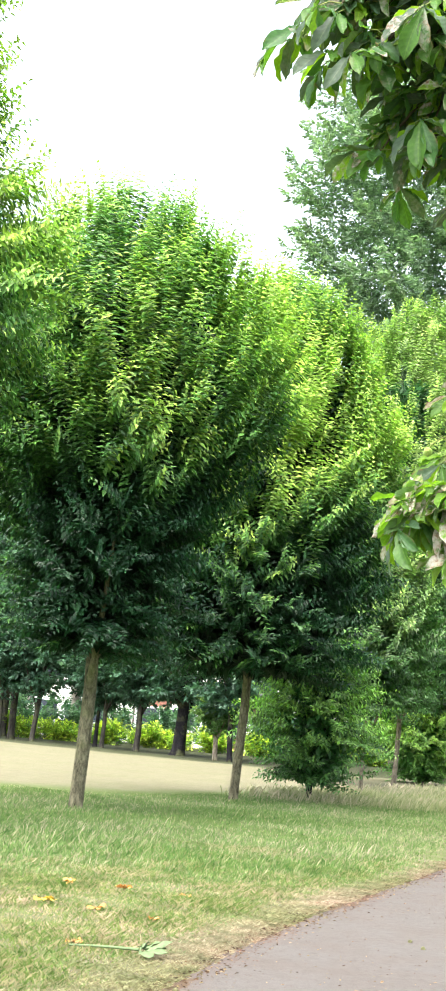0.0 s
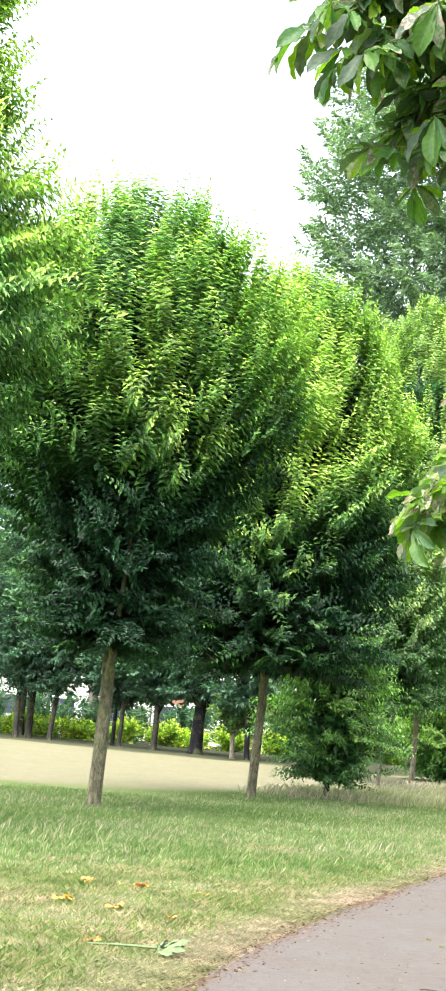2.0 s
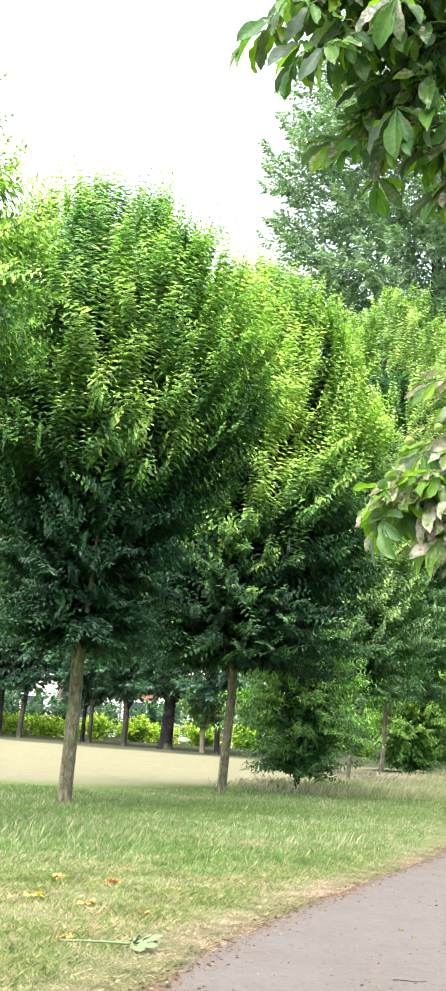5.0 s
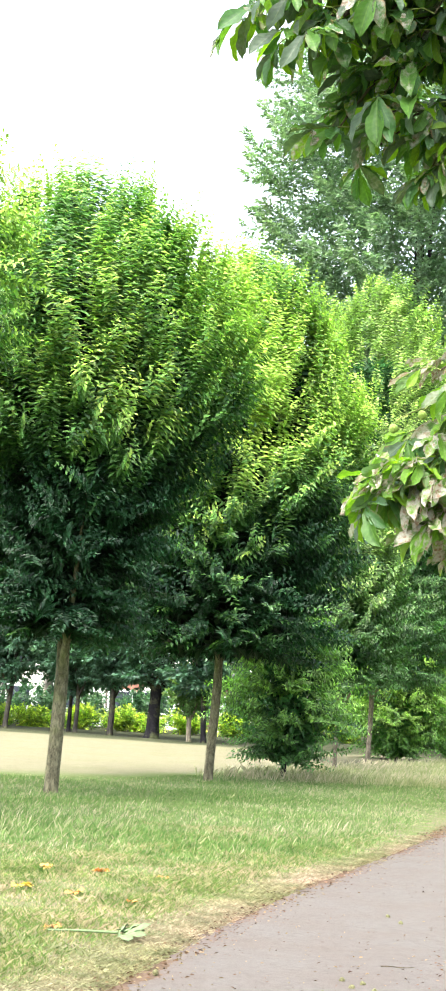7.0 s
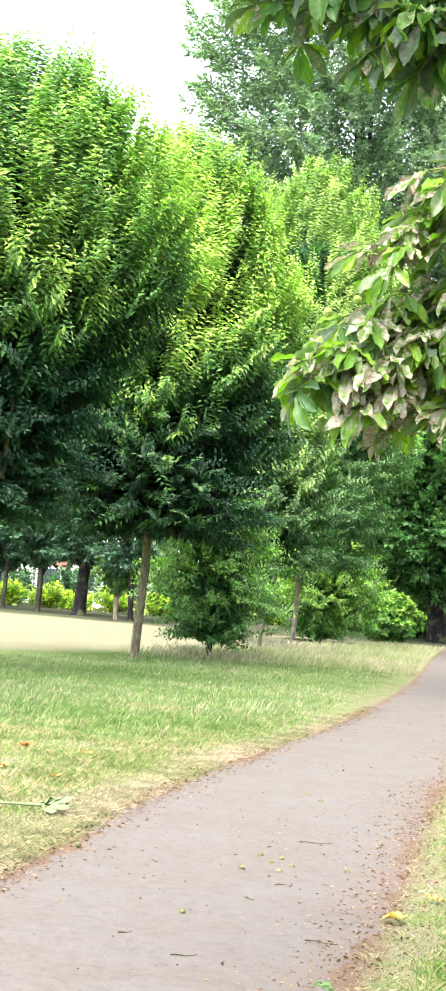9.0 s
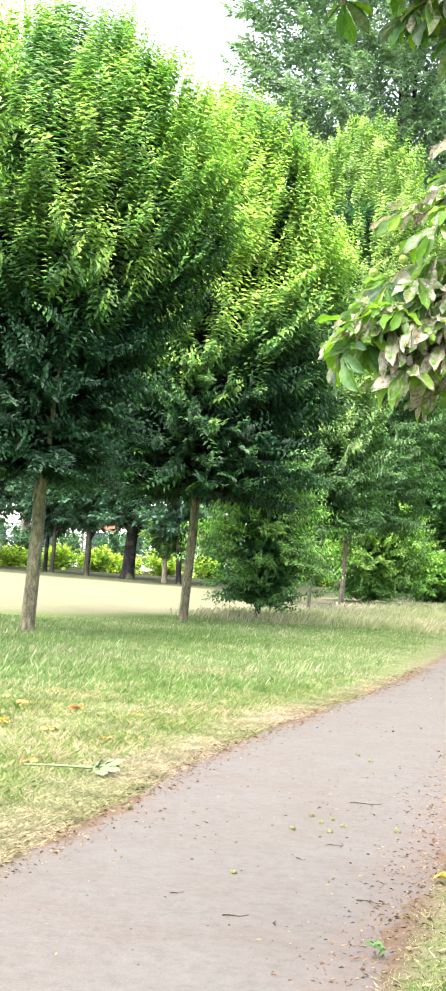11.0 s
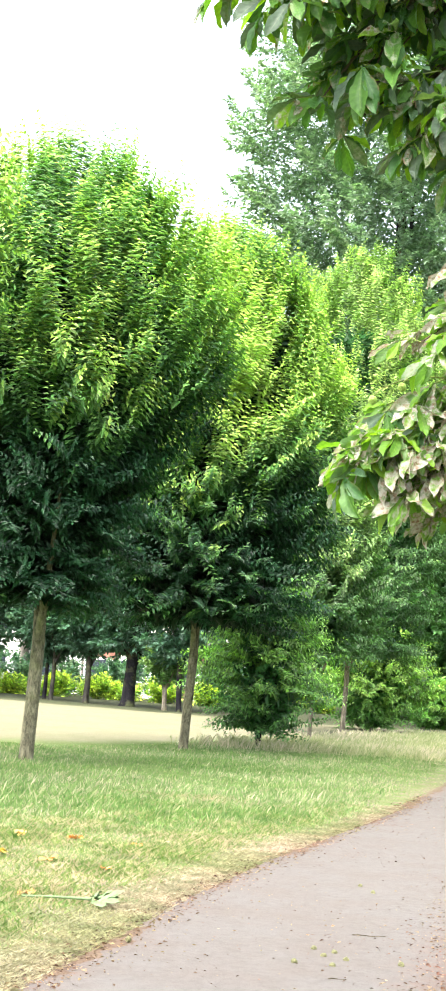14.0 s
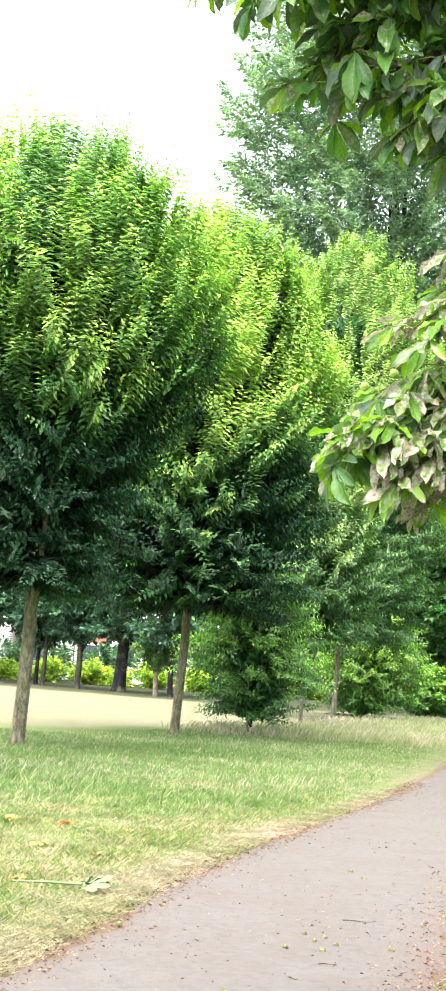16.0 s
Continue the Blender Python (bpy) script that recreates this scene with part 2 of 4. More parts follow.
M_CHEST = chestnut_leaf("horse_chestnut_leaflet", 0.74, 0.95, 0.46,
                        (0.0, (0.07, 0.105, 0.075)), (0.4, (0.055, 0.13, 0.055)), (0.7, (0.06, 0.15, 0.042)), (0.82, (0.12, 0.235, 0.025)), (1.0, (0.165, 0.29, 0.025)))
M_MINED = chestnut_leaf("mined_chestnut_leaflet", 0.36, 0.52, 0.4,
                        (0.0, (0.075, 0.14, 0.05)), (0.4, (0.105, 0.2, 0.036)), (0.7, (0.105, 0.22, 0.03)), (1.0, (0.17, 0.3, 0.03)))
M_STALK = plain("leaf_stalk", (0.16, 0.20, 0.05))
M_HUSK = plain("chestnut_husk", (0.115, 0.115, 0.055), 0.7, 0.2, 80, 0.6)
M_LITTER = blades("dead_leaf_litter", (0.04, 0.025, 0.018), (0.15, 0.08, 0.048), (0.28, 0.20, 0.115), 0.33)
M_YLEAF = plain("yellow_leaf", (0.48, 0.36, 0.06), 0.6, 0.3, 30)
M_OLEAF = plain("orange_leaf", (0.55, 0.24, 0.06), 0.6, 0.3, 30)
M_PLEAF = plain("pale_leaf_underside", (0.105, 0.15, 0.072), 0.7, 0.12, 30, 0.25)
M_CURL = plain("curled_green_leaf", (0.05, 0.10, 0.03), 0.6, 0.2, 30, 0.4)
M_BRICK = plain("red_brick", (0.30, 0.15, 0.11), 0.85, 0.2, 3)
M_RENDER = plain("white_render", (0.75, 0.72, 0.68), 0.8, 0.2, 2, 0.1)
M_ROOF = plain("roof_tile", (0.20, 0.12, 0.09), 0.8, 0.2, 4)
M_GLASS = plain("window_glass", (0.05, 0.06, 0.08), 0.08, 0.8, 1, 0.1)
M_FRAME = plain("white_paint", (0.8, 0.8, 0.8), 0.5, 0.4, 3, 0.05)

# ---- builders ----
RNG = np.random.default_rng(7)


def unit(a):
    return a / np.maximum(np.linalg.norm(a, axis=-1, keepdims=True), 1e-9)


def mesh_from(name, verts, faces, mats, smooth=False, **attributes):
    """verts (n, 3); faces (m, 3) or (m, 4), all of one size."""
    me = bpy.data.meshes.new(name)
    verts, faces = np.asarray(verts, np.float32), np.asarray(faces, np.int32)
    me.vertices.add(len(verts))
    me.vertices.foreach_set("co", verts.ravel())
    k = faces.shape[1]
    me.loops.add(faces.size)
    me.loops.foreach_set("vertex_index", faces.ravel())
    me.polygons.add(len(faces))
    me.polygons.foreach_set("loop_start", np.arange(0, faces.size, k, dtype=np.int32))
    me.polygons.foreach_set("use_smooth", np.full(len(faces), smooth))
    for key, values in attributes.items():
        a = me.attributes.new(key, "FLOAT", "POINT")
        a.data.foreach_set("value", np.asarray(values, np.float32))
    for m in mats if isinstance(mats, (list, tuple)) else (mats,):
        me.materials.append(m)
    me.update(calc_edges=True)
    return me


def piece(name, me, parent=None, label="", m=None):
    ob = new(name, me)
    if parent:
        ob.parent = parent
    if m is not None:
        ob.matrix_local = m
    return tagged(ob, label)


def part(name, bm, mat, parent, label=""):
    me = bpy.data.meshes.new(name)
    bm.to_mesh(me)
    bm.free()
    me.materials.append(mat)
    return piece(name, me, parent, label)


def tube(points, radii, sides=8, wobble=0.0, seed=0):
    """verts, quads of a bent, tapering limb."""
    rng = np.random.default_rng(seed)
    pts = np.asarray(points, float)
    n = len(pts)
    way = unit(np.gradient(pts, axis=0))
    ref = np.array([1.0, 0.13, 0.07])
    u = unit(np.cross(way, ref))
    v = np.cross(way, u)
    ang = np.linspace(0, 2 * np.pi, sides, endpoint=False)
    rad = np.asarray(radii)[:, None] * (1 + wobble * rng.normal(size=(n, sides)))
    ring = pts[:, None] + rad[..., None] * (np.cos(ang)[None, :, None] * u[:, None] + np.sin(ang)[None, :, None] * v[:, None])
    i = np.arange(n - 1)[:, None] * sides
    j = np.arange(sides)[None]
    k = (j + 1) % sides
    f = np.stack([i + j, i + k, i + sides + k, i + sides + j], -1).reshape(-1, 4)
    return ring.reshape(-1, 3), f


def leaves(pos, way, normal, length, width, young, droop=0.12, fold=0.18):
    """Folded leaf blades, two triangles each."""
    way = unit(way)
    side = unit(np.cross(normal, way))
    up = np.cross(way, side)
    l, w = length[:, None], width[:, None]
    left = pos + way * l * 0.42 + side * w * 0.5 + up * w * fold
    right = pos + way * l * 0.42 - side * w * 0.5 + up * w * fold
    tip = pos + way * l - up * l * droop
    v = np.stack([pos, right, tip, left], 1).reshape(-1, 3)
    i = np.arange(len(pos))[:, None] * 4
    f = np.concatenate([i + [[0, 1, 2]], i + [[0, 2, 3]]], 1).reshape(-1, 3)
    return v, f, np.repeat(young, 4)


def leaders(n, rng, low, high, radius, profile, lumps, seed, rise, reach, strong):
    """Strong shoots that end on the crown's skin: where each begins, its way and length."""
    h = rng.random(n * 3)
    h = h[rng.random(n * 3) < profile(h) * 0.9 + 0.1][:n]
    n = len(h)
    a = rng.random(n) * 2 * np.pi
    lump = 1 + lumps * (np.sin(3 * a + 5 * h + seed) * np.sin(9 * h + 2 * a + 1.7 * seed) + 0.6 * np.sin(7 * a - 13 * h + seed))
    r = radius * profile(h) * lump * (1 - 0.36 * rng.random(n) ** 1.6)
    out = np.stack([np.cos(a), np.sin(a), np.zeros(n)], 1)
    skin = out * r[:, None] + np.array([0, 0, 1.0]) * (low + h * (high - low))[:, None]
    way = unit(out * (1.1 - 0.85 * rise * h)[:, None] + np.array([0, 0, 1.0]) * (rise * (0.1 + 1.3 * h) - 0.12)[:, None] + 0.22 * rng.normal(size=out.shape))
    length = reach * (0.6 + 0.8 * rng.random(n))
    lobe = (lump - 1) / max(lumps, 0.01)
    lit_vigour = np.clip(strong * np.clip((h - 0.03) / 0.27, 0, 1) - 0.26 + 1.7 * h + (0.3 * lobe - 0.05 if lumps > 0.09 else 0) * np.clip((0.88 - h) / 0.25, 0, 1) + 0.14 * rng.normal(size=n), 0.03, 1)     # new growth plus painted light: brighter upwards and on lobes, darker in hollows
    return skin - way * length[:, None], way, length, lit_vigour


def side_shoots(base, way, length, lit_vigour, k, rng, spread=0.68, reach=0.40):
    """k side shoots round each leader, shorter towards its tip, and the tip itself."""
    n = len(base)
    ref = unit(np.cross(way, np.array([0.2, 0.3, 1.0]) + 0.3 * rng.normal(size=way.shape)))
    oth = np.cross(way, ref)
    t = (np.arange(k) + 0.6) / k
    ang = np.arange(k) * 2.4 + rng.random((n, 1)) * 6.3
    round_ = ref[:, None] * np.cos(ang)[..., None] + oth[:, None] * np.sin(ang)[..., None]
    pos = base[:, None] + way[:, None] * (length[:, None] * t)[..., None]
    d = way[:, None] * (0.5 + 0.5 * t)[None, :, None] + round_ * spread * (1.05 - 0.5 * t)[None, :, None] + 0.15 * rng.normal(size=pos.shape)
    ln = length[:, None] * reach * (1.15 - 0.75 * t)[None] * (0.8 + 0.4 * rng.random((n, k)))
    leaf_tone = (0.15 + 0.85 * t[None]) * lit_vigour[:, None] * (0.7 + 0.3 * rng.random((n, 1)))
    return pos.reshape(-1, 3), unit(d).reshape(-1, 3), ln.ravel(), leaf_tone.ravel()


def sprays(p, way, n_leaf, length, size, rng, leaf_tone, flat=0.78):
    """Leafy shoots: leaves set left and right along each shoot."""
    n = len(p)
    up = np.tile([0, 0, 1.0], (n, 1))
    way = unit(way)
    nor = unit(np.cross(np.cross(way, up + 0.28 * rng.normal(size=(n, 3))), way))
    side = np.cross(nor, way)
    t = (np.arange(n_leaf) + 0.5) / n_leaf
    L = length * (0.85 + 0.3 * rng.random(n))
    sgn = np.where(np.arange(n_leaf) % 2 == 0, 1.0, -1.0)
    pos = p[:, None] + way[:, None] * (L[:, None] * t)[..., None]
    spread = (0.95 - 0.5 * t)[None, :, None]
    lw = way[:, None] * (0.45 + 0.5 * t)[None, :, None] + side[:, None] * sgn[None, :, None] * spread
    lw = lw + rng.normal(size=lw.shape) * 0.22 - np.array([0, 0, 0.16])
    ln = nor[:, None] + rng.normal(size=lw.shape) * (1 - flat)
    s = size * (0.75 + 0.5 * rng.random((n, n_leaf))) * (1.08 - 0.3 * t)
    young = np.clip(leaf_tone[:, None] * (0.45 + 0.75 * t[None]) - 0.12, 0, 1) + 0.12 * rng.random((n, n_leaf))
    f = lambda x: x.reshape(-1, 3)
    return f(pos), f(lw), f(ln), s.ravel(), np.clip(young, 0, 1).ravel()


def swell(p, size, seed):
    """A smooth field from -1 to 1 over points p, with swells about that many metres across."""
    q = p * (3.1 / size) + seed * 1.7
    return (np.sin(q[:, 0] + 1.3 * np.sin(q[:, 1])) + np.sin(1.1 * q[:, 1] + 1.2 * np.sin(q[:, 2])) + np.sin(0.9 * q[:, 2] + 1.4 * np.sin(q[:, 0]))) / 3


def combs(n, k, rng, low, high, radius, profile, lumps, seed, leaf, strong, steep, onset, n_leaf, thin):
    """A hornbeam's crown: branchlets that turn from level at its foot to upright at its top, each with k long
    shoots on which level leaves stand in two rows. Leaves: place, way, normal, length, tone with painted light."""
    h = rng.random(n * 4)
    h = h[rng.random(n * 4) < (profile(h) * 0.85 + 0.15) * np.interp(h, [0.1, 0.4], [thin, 1])][:n]
    n = len(h)
    a = rng.random(n) * 2 * np.pi
    out = np.stack([np.cos(a), np.sin(a), np.zeros(n)], 1)
    up = np.array([0, 0, 1.0])
    probe = out * radius + up * (low + h * (high - low))[:, None]
    bulge = 1 + lumps * 2.2 * swell(probe, 1.9, seed)
    deep = rng.random(n) ** 1.2
    r = radius * profile(h) * bulge * (1 - 0.42 * deep)
    tip = out * r[:, None] + up * (low + h * (high - low))[:, None]
    lift = np.interp(h, [0, 0.12, 0.35, 0.6, 1], [-0.22, 0.05, 0.45 * steep, 0.95 * steep, 1.5 * steep])
    reach = np.interp(h, [0, 0.4, 0.75, 1], [1.0, 0.85, 0.5, 0.2])
    branch = unit(out * reach[:, None] + up * lift[:, None] + 0.2 * rng.normal(size=out.shape))
    b_len = 0.75 * (0.6 + 0.8 * rng.random(n))
    # shoots along each branchlet
    t = (np.arange(k) + 0.3 + 0.5 * rng.random((n, k))) / k
    base = tip[:, None] + branch[:, None] * (b_len[:, None] * (t - 0.9))[..., None]
    stray = rng.normal(size=base.shape) * np.array([0.5, 0.5, 0.2])
    way = unit((branch[:, None] * 0.9 + up * (0.1 + 0.62 * np.clip(lift, -0.1, 1))[:, None, None] + stray * 0.5).reshape(-1, 3))
    p = base.reshape(-1, 3)
    m = len(p)
    L = leaf * n_leaf * 0.37 * (0.65 + 0.6 * rng.random(m))
    o = np.repeat(out, k, 0)
    H = np.repeat(h, k)
    side = unit(np.cross(way, o + 0.32 * rng.normal(size=(m, 3))))
    lie = np.clip(1.2 - np.abs(way[:, 2:3]), 0, 1)
    side = unit(side * (1 - 0.6 * lie) + 0.6 * lie * unit(np.cross(way, up + 0.2 * rng.normal(size=(m, 3)))))
    s = (np.arange(n_leaf) + 0.5) / n_leaf
    sgn = np.where(np.arange(n_leaf) % 2 == 0, 1.0, -1.0)
    bend = np.array([0, 0, -0.1])
    pos = p[:, None] + way[:, None] * (L[:, None] * s)[..., None] + bend * (s ** 2)[None, :, None] * L[:, None, None]
    lw = side[:, None] * (sgn * (1 - 0.25 * s))[None, :, None] + way[:, None] * (0.12 + 0.45 * s ** 2)[None, :, None] + o[:, None] * 0.14 - up * 0.18 + rng.normal(size=pos.shape) * np.interp(H, [0.15, 0.45], [0.17, 0.12])[:, None, None]
    nor = up + o[:, None] * 0.5 + 0.17 * rng.normal(size=pos.shape)
    size = leaf * (0.8 + 0.4 * rng.random((m, n_leaf))) * (1.05 - 0.5 * s ** 2) * np.interp(H, [0.1, 0.4], [0.92, 1.0])[:, None]
    # light painted in with growth: paler by height and on swells, darker deep inside
    lit_vigour = strong * np.clip((H - onset) / 0.4, 0, 1) - 0.02 + 0.2 * H + 0.32 * swell(p, 2.6, seed + 5) - 0.22 * np.repeat(deep, k) + 0.12 * rng.normal(size=m)
    young = np.clip(lit_vigour, 0.0, 1)[:, None] * (0.45 + 0.75 * s) + 0.07 * rng.random((m, n_leaf)) + 0.05
    f = lambda x: x.reshape(-1, 3)
    return f(pos), f(lw), f(nor), size.ravel(), np.clip(young, 0, 1).ravel()


def by_height(*rows):
    hs, rs = zip(*rows)
    return lambda h: np.interp(h, hs, rs)


EGG = by_height((0, 0.34), (0.1, 0.45), (0.28, 0.6), (0.4, 0.79), (0.51, 0.96), (0.6, 1.0), (0.7, 0.95), (0.82, 0.8), (0.92, 0.58), (1, 0.26))
FULL = by_height((0, 0.66), (0.08, 0.84), (0.25, 0.93), (0.45, 1.0), (0.62, 0.95), (0.78, 0.76), (0.9, 0.5), (1, 0.12))
TALL = by_height((0, 0.4), (0.2, 0.75), (0.45, 0.97), (0.7, 1.0), (0.86, 0.95), (0.95, 0.75), (1, 0.35))
SKIRT = by_height((0, 0.3), (0.086, 0.45), (0.206, 0.68), (0.26, 0.93), (0.335, 1.0), (0.41, 0.93), (0.524, 0.68), (0.67, 0.54), (0.8, 0.5), (0.92, 0.42), (1, 0.2))
TIERED = by_height((0, 0.4), (0.1, 0.85), (0.25, 1.0), (0.5, 0.9), (0.8, 0.6), (1, 0.2))
ROUND = by_height((0, 0.35), (0.08, 0.62), (0.2, 0.85), (0.4, 1.0), (0.6, 0.97), (0.8, 0.75), (0.92, 0.5), (1, 0.15))


def tree(name, label, category, place, height, low, radius, trunk_r, leaf_mat, bark_mat, seed, n=480, k=12, n_leaf=9, reach=1.15, leaf=0.15,
         profile=ROUND, rise=0.9, lumps=0.07, limbs=7, lean=(0, 0), fill=42000, group="", strong=0.0, flat=0.55, slim=0.55, comb=False, flare=1.0, steep=1.0, onset=0.0):
    """A tree: trunk with root flare, limbs, and a crown of leafy shoots in leaders."""
    rng = np.random.default_rng(seed)
    root = tagged(new(name), label, category, group)
    root.location = place
    zs = np.array([-0.15, 0.0, 0.12, 0.4, 1.0, low * 0.75, low + 0.1 * (height - low), low + 0.4 * (height - low), low + 0.7 * (height - low)])
    zs = np.unique(np.maximum.accumulate(zs))
    fat = np.interp(zs, [-0.15, 0, 0.12, 0.4, 1.0, low, height], [1 + 0.3 * flare, 1 + 0.16 * flare, 1 + 0.08 * flare, 1 + 0.03 * flare, 1.0, 0.94, 0.1])
    px = lean[0] * zs + 0.03 * np.sin(zs * 1.3 + seed)
    py = lean[1] * zs + 0.03 * np.cos(zs * 1.1 + seed)
    v, f = tube(np.stack([px, py, zs], 1), trunk_r * fat, 14, 0.035, seed)
    piece("trunk", mesh_from("trunk", v, f, bark_mat, True), root)
    for i in range(limbs):
        a = i * 2.4 + seed
        z0 = low * (0.75 + 0.15 * i / max(1, limbs)) + 0.05 * i * (height - low)
        out = radius * (0.3 + 0.25 * rng.random())
        t = np.linspace(0, 1, 6)
        pts = np.stack([np.cos(a) * out * t ** 0.8 + lean[0] * z0, np.sin(a) * out * t ** 0.8, z0 + (height - low) * (0.3 + 0.12 * rng.random()) * t], 1)
        v, f = tube(pts, trunk_r * (0.66 if i < 3 else 0.48) * (1 - 0.85 * t), 7, 0.05, seed + i)
        piece("limb", mesh_from("limb", v, f, bark_mat, True), root)
    if comb:
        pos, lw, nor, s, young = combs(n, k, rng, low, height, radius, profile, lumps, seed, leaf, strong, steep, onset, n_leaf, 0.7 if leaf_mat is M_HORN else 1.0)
    else:
        base, way, length, lit_vigour = leaders(n, rng, low, height, radius, profile, lumps, seed, rise, reach, strong)
        p, d, ln, leaf_tone = side_shoots(base, way, length, lit_vigour, k, rng)
        pos, lw, nor, s, young = sprays(p, d, n_leaf, ln, leaf, rng, leaf_tone, flat)
    # leaves inside the crown, all in the darkest colour as its painted inner shade
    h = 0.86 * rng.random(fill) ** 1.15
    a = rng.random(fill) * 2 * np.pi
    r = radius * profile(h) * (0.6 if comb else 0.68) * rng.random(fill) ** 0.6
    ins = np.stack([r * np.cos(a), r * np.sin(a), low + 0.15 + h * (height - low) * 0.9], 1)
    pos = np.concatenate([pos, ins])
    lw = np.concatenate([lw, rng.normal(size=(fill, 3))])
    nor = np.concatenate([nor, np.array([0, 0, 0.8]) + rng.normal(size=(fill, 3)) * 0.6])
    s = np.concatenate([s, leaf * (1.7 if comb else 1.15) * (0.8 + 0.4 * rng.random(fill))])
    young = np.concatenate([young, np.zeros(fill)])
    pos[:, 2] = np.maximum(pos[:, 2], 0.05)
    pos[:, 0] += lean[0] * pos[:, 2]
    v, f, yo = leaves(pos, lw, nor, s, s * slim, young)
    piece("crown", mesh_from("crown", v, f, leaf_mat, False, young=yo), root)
    return root


# ---- ground ----
EDGE_Y = [-60, -20, -5, 0, 5, 9.6, 10.85, 12.2, 14.6, 17.06, 20.4, 26.6, 33.8, 53.3, 80, 140, 400]
EDGE_X = [-15, -7, -4.0, -2.9, -1.86, -0.96, -0.77, -0.54, -0.15, 0.47, 1.31, 2.68, 4.0, 7.0, 11.5, 22, 70]
_fy = np.arange(-60, 401, 0.5)
_fx = np.convolve(np.pad(np.interp(_fy, EDGE_Y, EDGE_X), 5, "edge"), np.ones(11) / 11, "valid")
WIDTH = 2.1


def edge_left(y):
    return np.interp(y, _fy, _fx)


def ground_height(x, y):
    e = edge_left(y)
    off = np.maximum(np.maximum(e - x, x - e - WIDTH), -0.4)
    return 0.015 * np.sin(x * 1.7 + 0.6 * y) * np.sin(0.9 * y) * np.clip(off, 0, 1) + np.where(off < -0.2, -0.03, 0.012 + 0.02 * np.clip(off, 0, 0.6))


def spaced(*runs):
    return np.concatenate([np.arange(a, b, s) for a, b, s in runs])


gx = spaced((-900, -60, 60), (-60, -14, 2), (-14, -4, 0.4), (-4, 6, 0.08), (6, 14, 0.4), (14, 60, 2), (60, 901, 60))
gy = spaced((-200, -10, 20), (-10, 5, 1), (5, 24, 0.12), (24, 60, 0.5), (60, 84, 0.75), (84, 130, 3), (130, 1500, 60))
X, Y = np.meshgrid(gx, gy)
Z = ground_height(X, Y)
e = edge_left(Y)
off = np.where(X < e + WIDTH / 2, e - X, X - e - WIDTH)
wob = 0.25 * np.sin(Y * 1.1) + 0.18 * np.sin(Y * 2.7 + X)
left_side = X < e
tall_far = np.interp(X, [-30, -4.2, -2.1, 0.3, 4, 8], [31, 34.5, 39, 46, 56, 64])
tall = np.clip((np.abs(X - e) - 1.3 + wob) / 0.8, 0, 1) * np.clip((Y - 15.5 + wob) / 3, 0, 1) * left_side
lawn_z = np.clip((Y - tall_far) / 2.5, 0, 1) * left_side
band = np.interp(Y, [8, 14, 20, 30], [0.6, 0.5, 0.22, 0.12])
dry = np.clip(1 - (off - 0.1 + 0.5 * wob * (Y < 30)) / band, 0, 1) * (off > 0) * np.where(left_side, 0.9, 0.12)
soil_z = np.clip(1 - (off - 0.02) / 0.10, 0, 1)
far_shade = np.interp(X, [-40, -15, -11, -7.7, -4.1, 1, 6], [78, 72.5, 70.5, 67.5, 65.5, 64, 64])      # shade under the far trees, painted as a dark green-brown strip
far_shade_z = 0.85 * np.clip((Y - far_shade) / 1.5, 0, 1) * left_side
nx, ny = len(gx), len(gy)
i = (np.arange(ny - 1)[:, None] * nx + np.arange(nx - 1)[None]).ravel()
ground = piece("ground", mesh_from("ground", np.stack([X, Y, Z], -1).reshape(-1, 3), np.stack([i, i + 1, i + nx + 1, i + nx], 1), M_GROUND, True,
                                   tall=tall.ravel(), lawn=lawn_z.ravel(), dry=dry.ravel(), soil=soil_z.ravel(), far_shade=far_shade_z.ravel()))
tagged(ground, "summer park grass, dry and yellow beyond the trees", "ground", kind="structure")

# path: worn asphalt, slightly crowned, ragged edges
py = spaced((-40, 5, 0.5), (5, 40, 0.06), (40, 120, 0.5))
s = np.linspace(0, 1, 25)
rag = 0.05 * np.sin(py * 3.1) * np.sin(py * 1.3) + 0.03 * np.sin(py * 11) + 0.02 * RNG.normal(size=len(py))
rag2 = 0.07 * np.sin(py * 2.3 + 1) * np.sin(py * 0.9) + 0.03 * np.sin(py * 9) + 0.025 * RNG.normal(size=len(py))
x0, x1 = edge_left(py) + rag - 0.02, edge_left(py) + WIDTH + rag2 + 0.02
PX = x0[:, None] + (x1 - x0)[:, None] * s[None]
PY = np.repeat(py[:, None], len(s), 1)
PZ = 0.016 * (1 - (2 * s[None] - 1) ** 4) + 0.010 + 0.004 * np.sin(PX * 2.1) * np.sin(PY * 1.4)
edge = np.clip(1 - np.minimum(s / 0.7, (1 - s) / 1.3) * WIDTH / 0.3, 0, 1)[None] + 0 * PX
n, k = len(py), len(s)
i = (np.arange(n - 1)[:, None] * k + np.arange(k - 1)[None]).ravel()
path = piece("path", mesh_from("path", np.stack([PX, PY, PZ], -1).reshape(-1, 3), np.stack([i, i + 1, i + k + 1, i + k], 1), M_PATH, True, edge=edge.ravel()))
tagged(path, "worn pinkish grey asphalt park path with littered edges", "path", kind="structure")

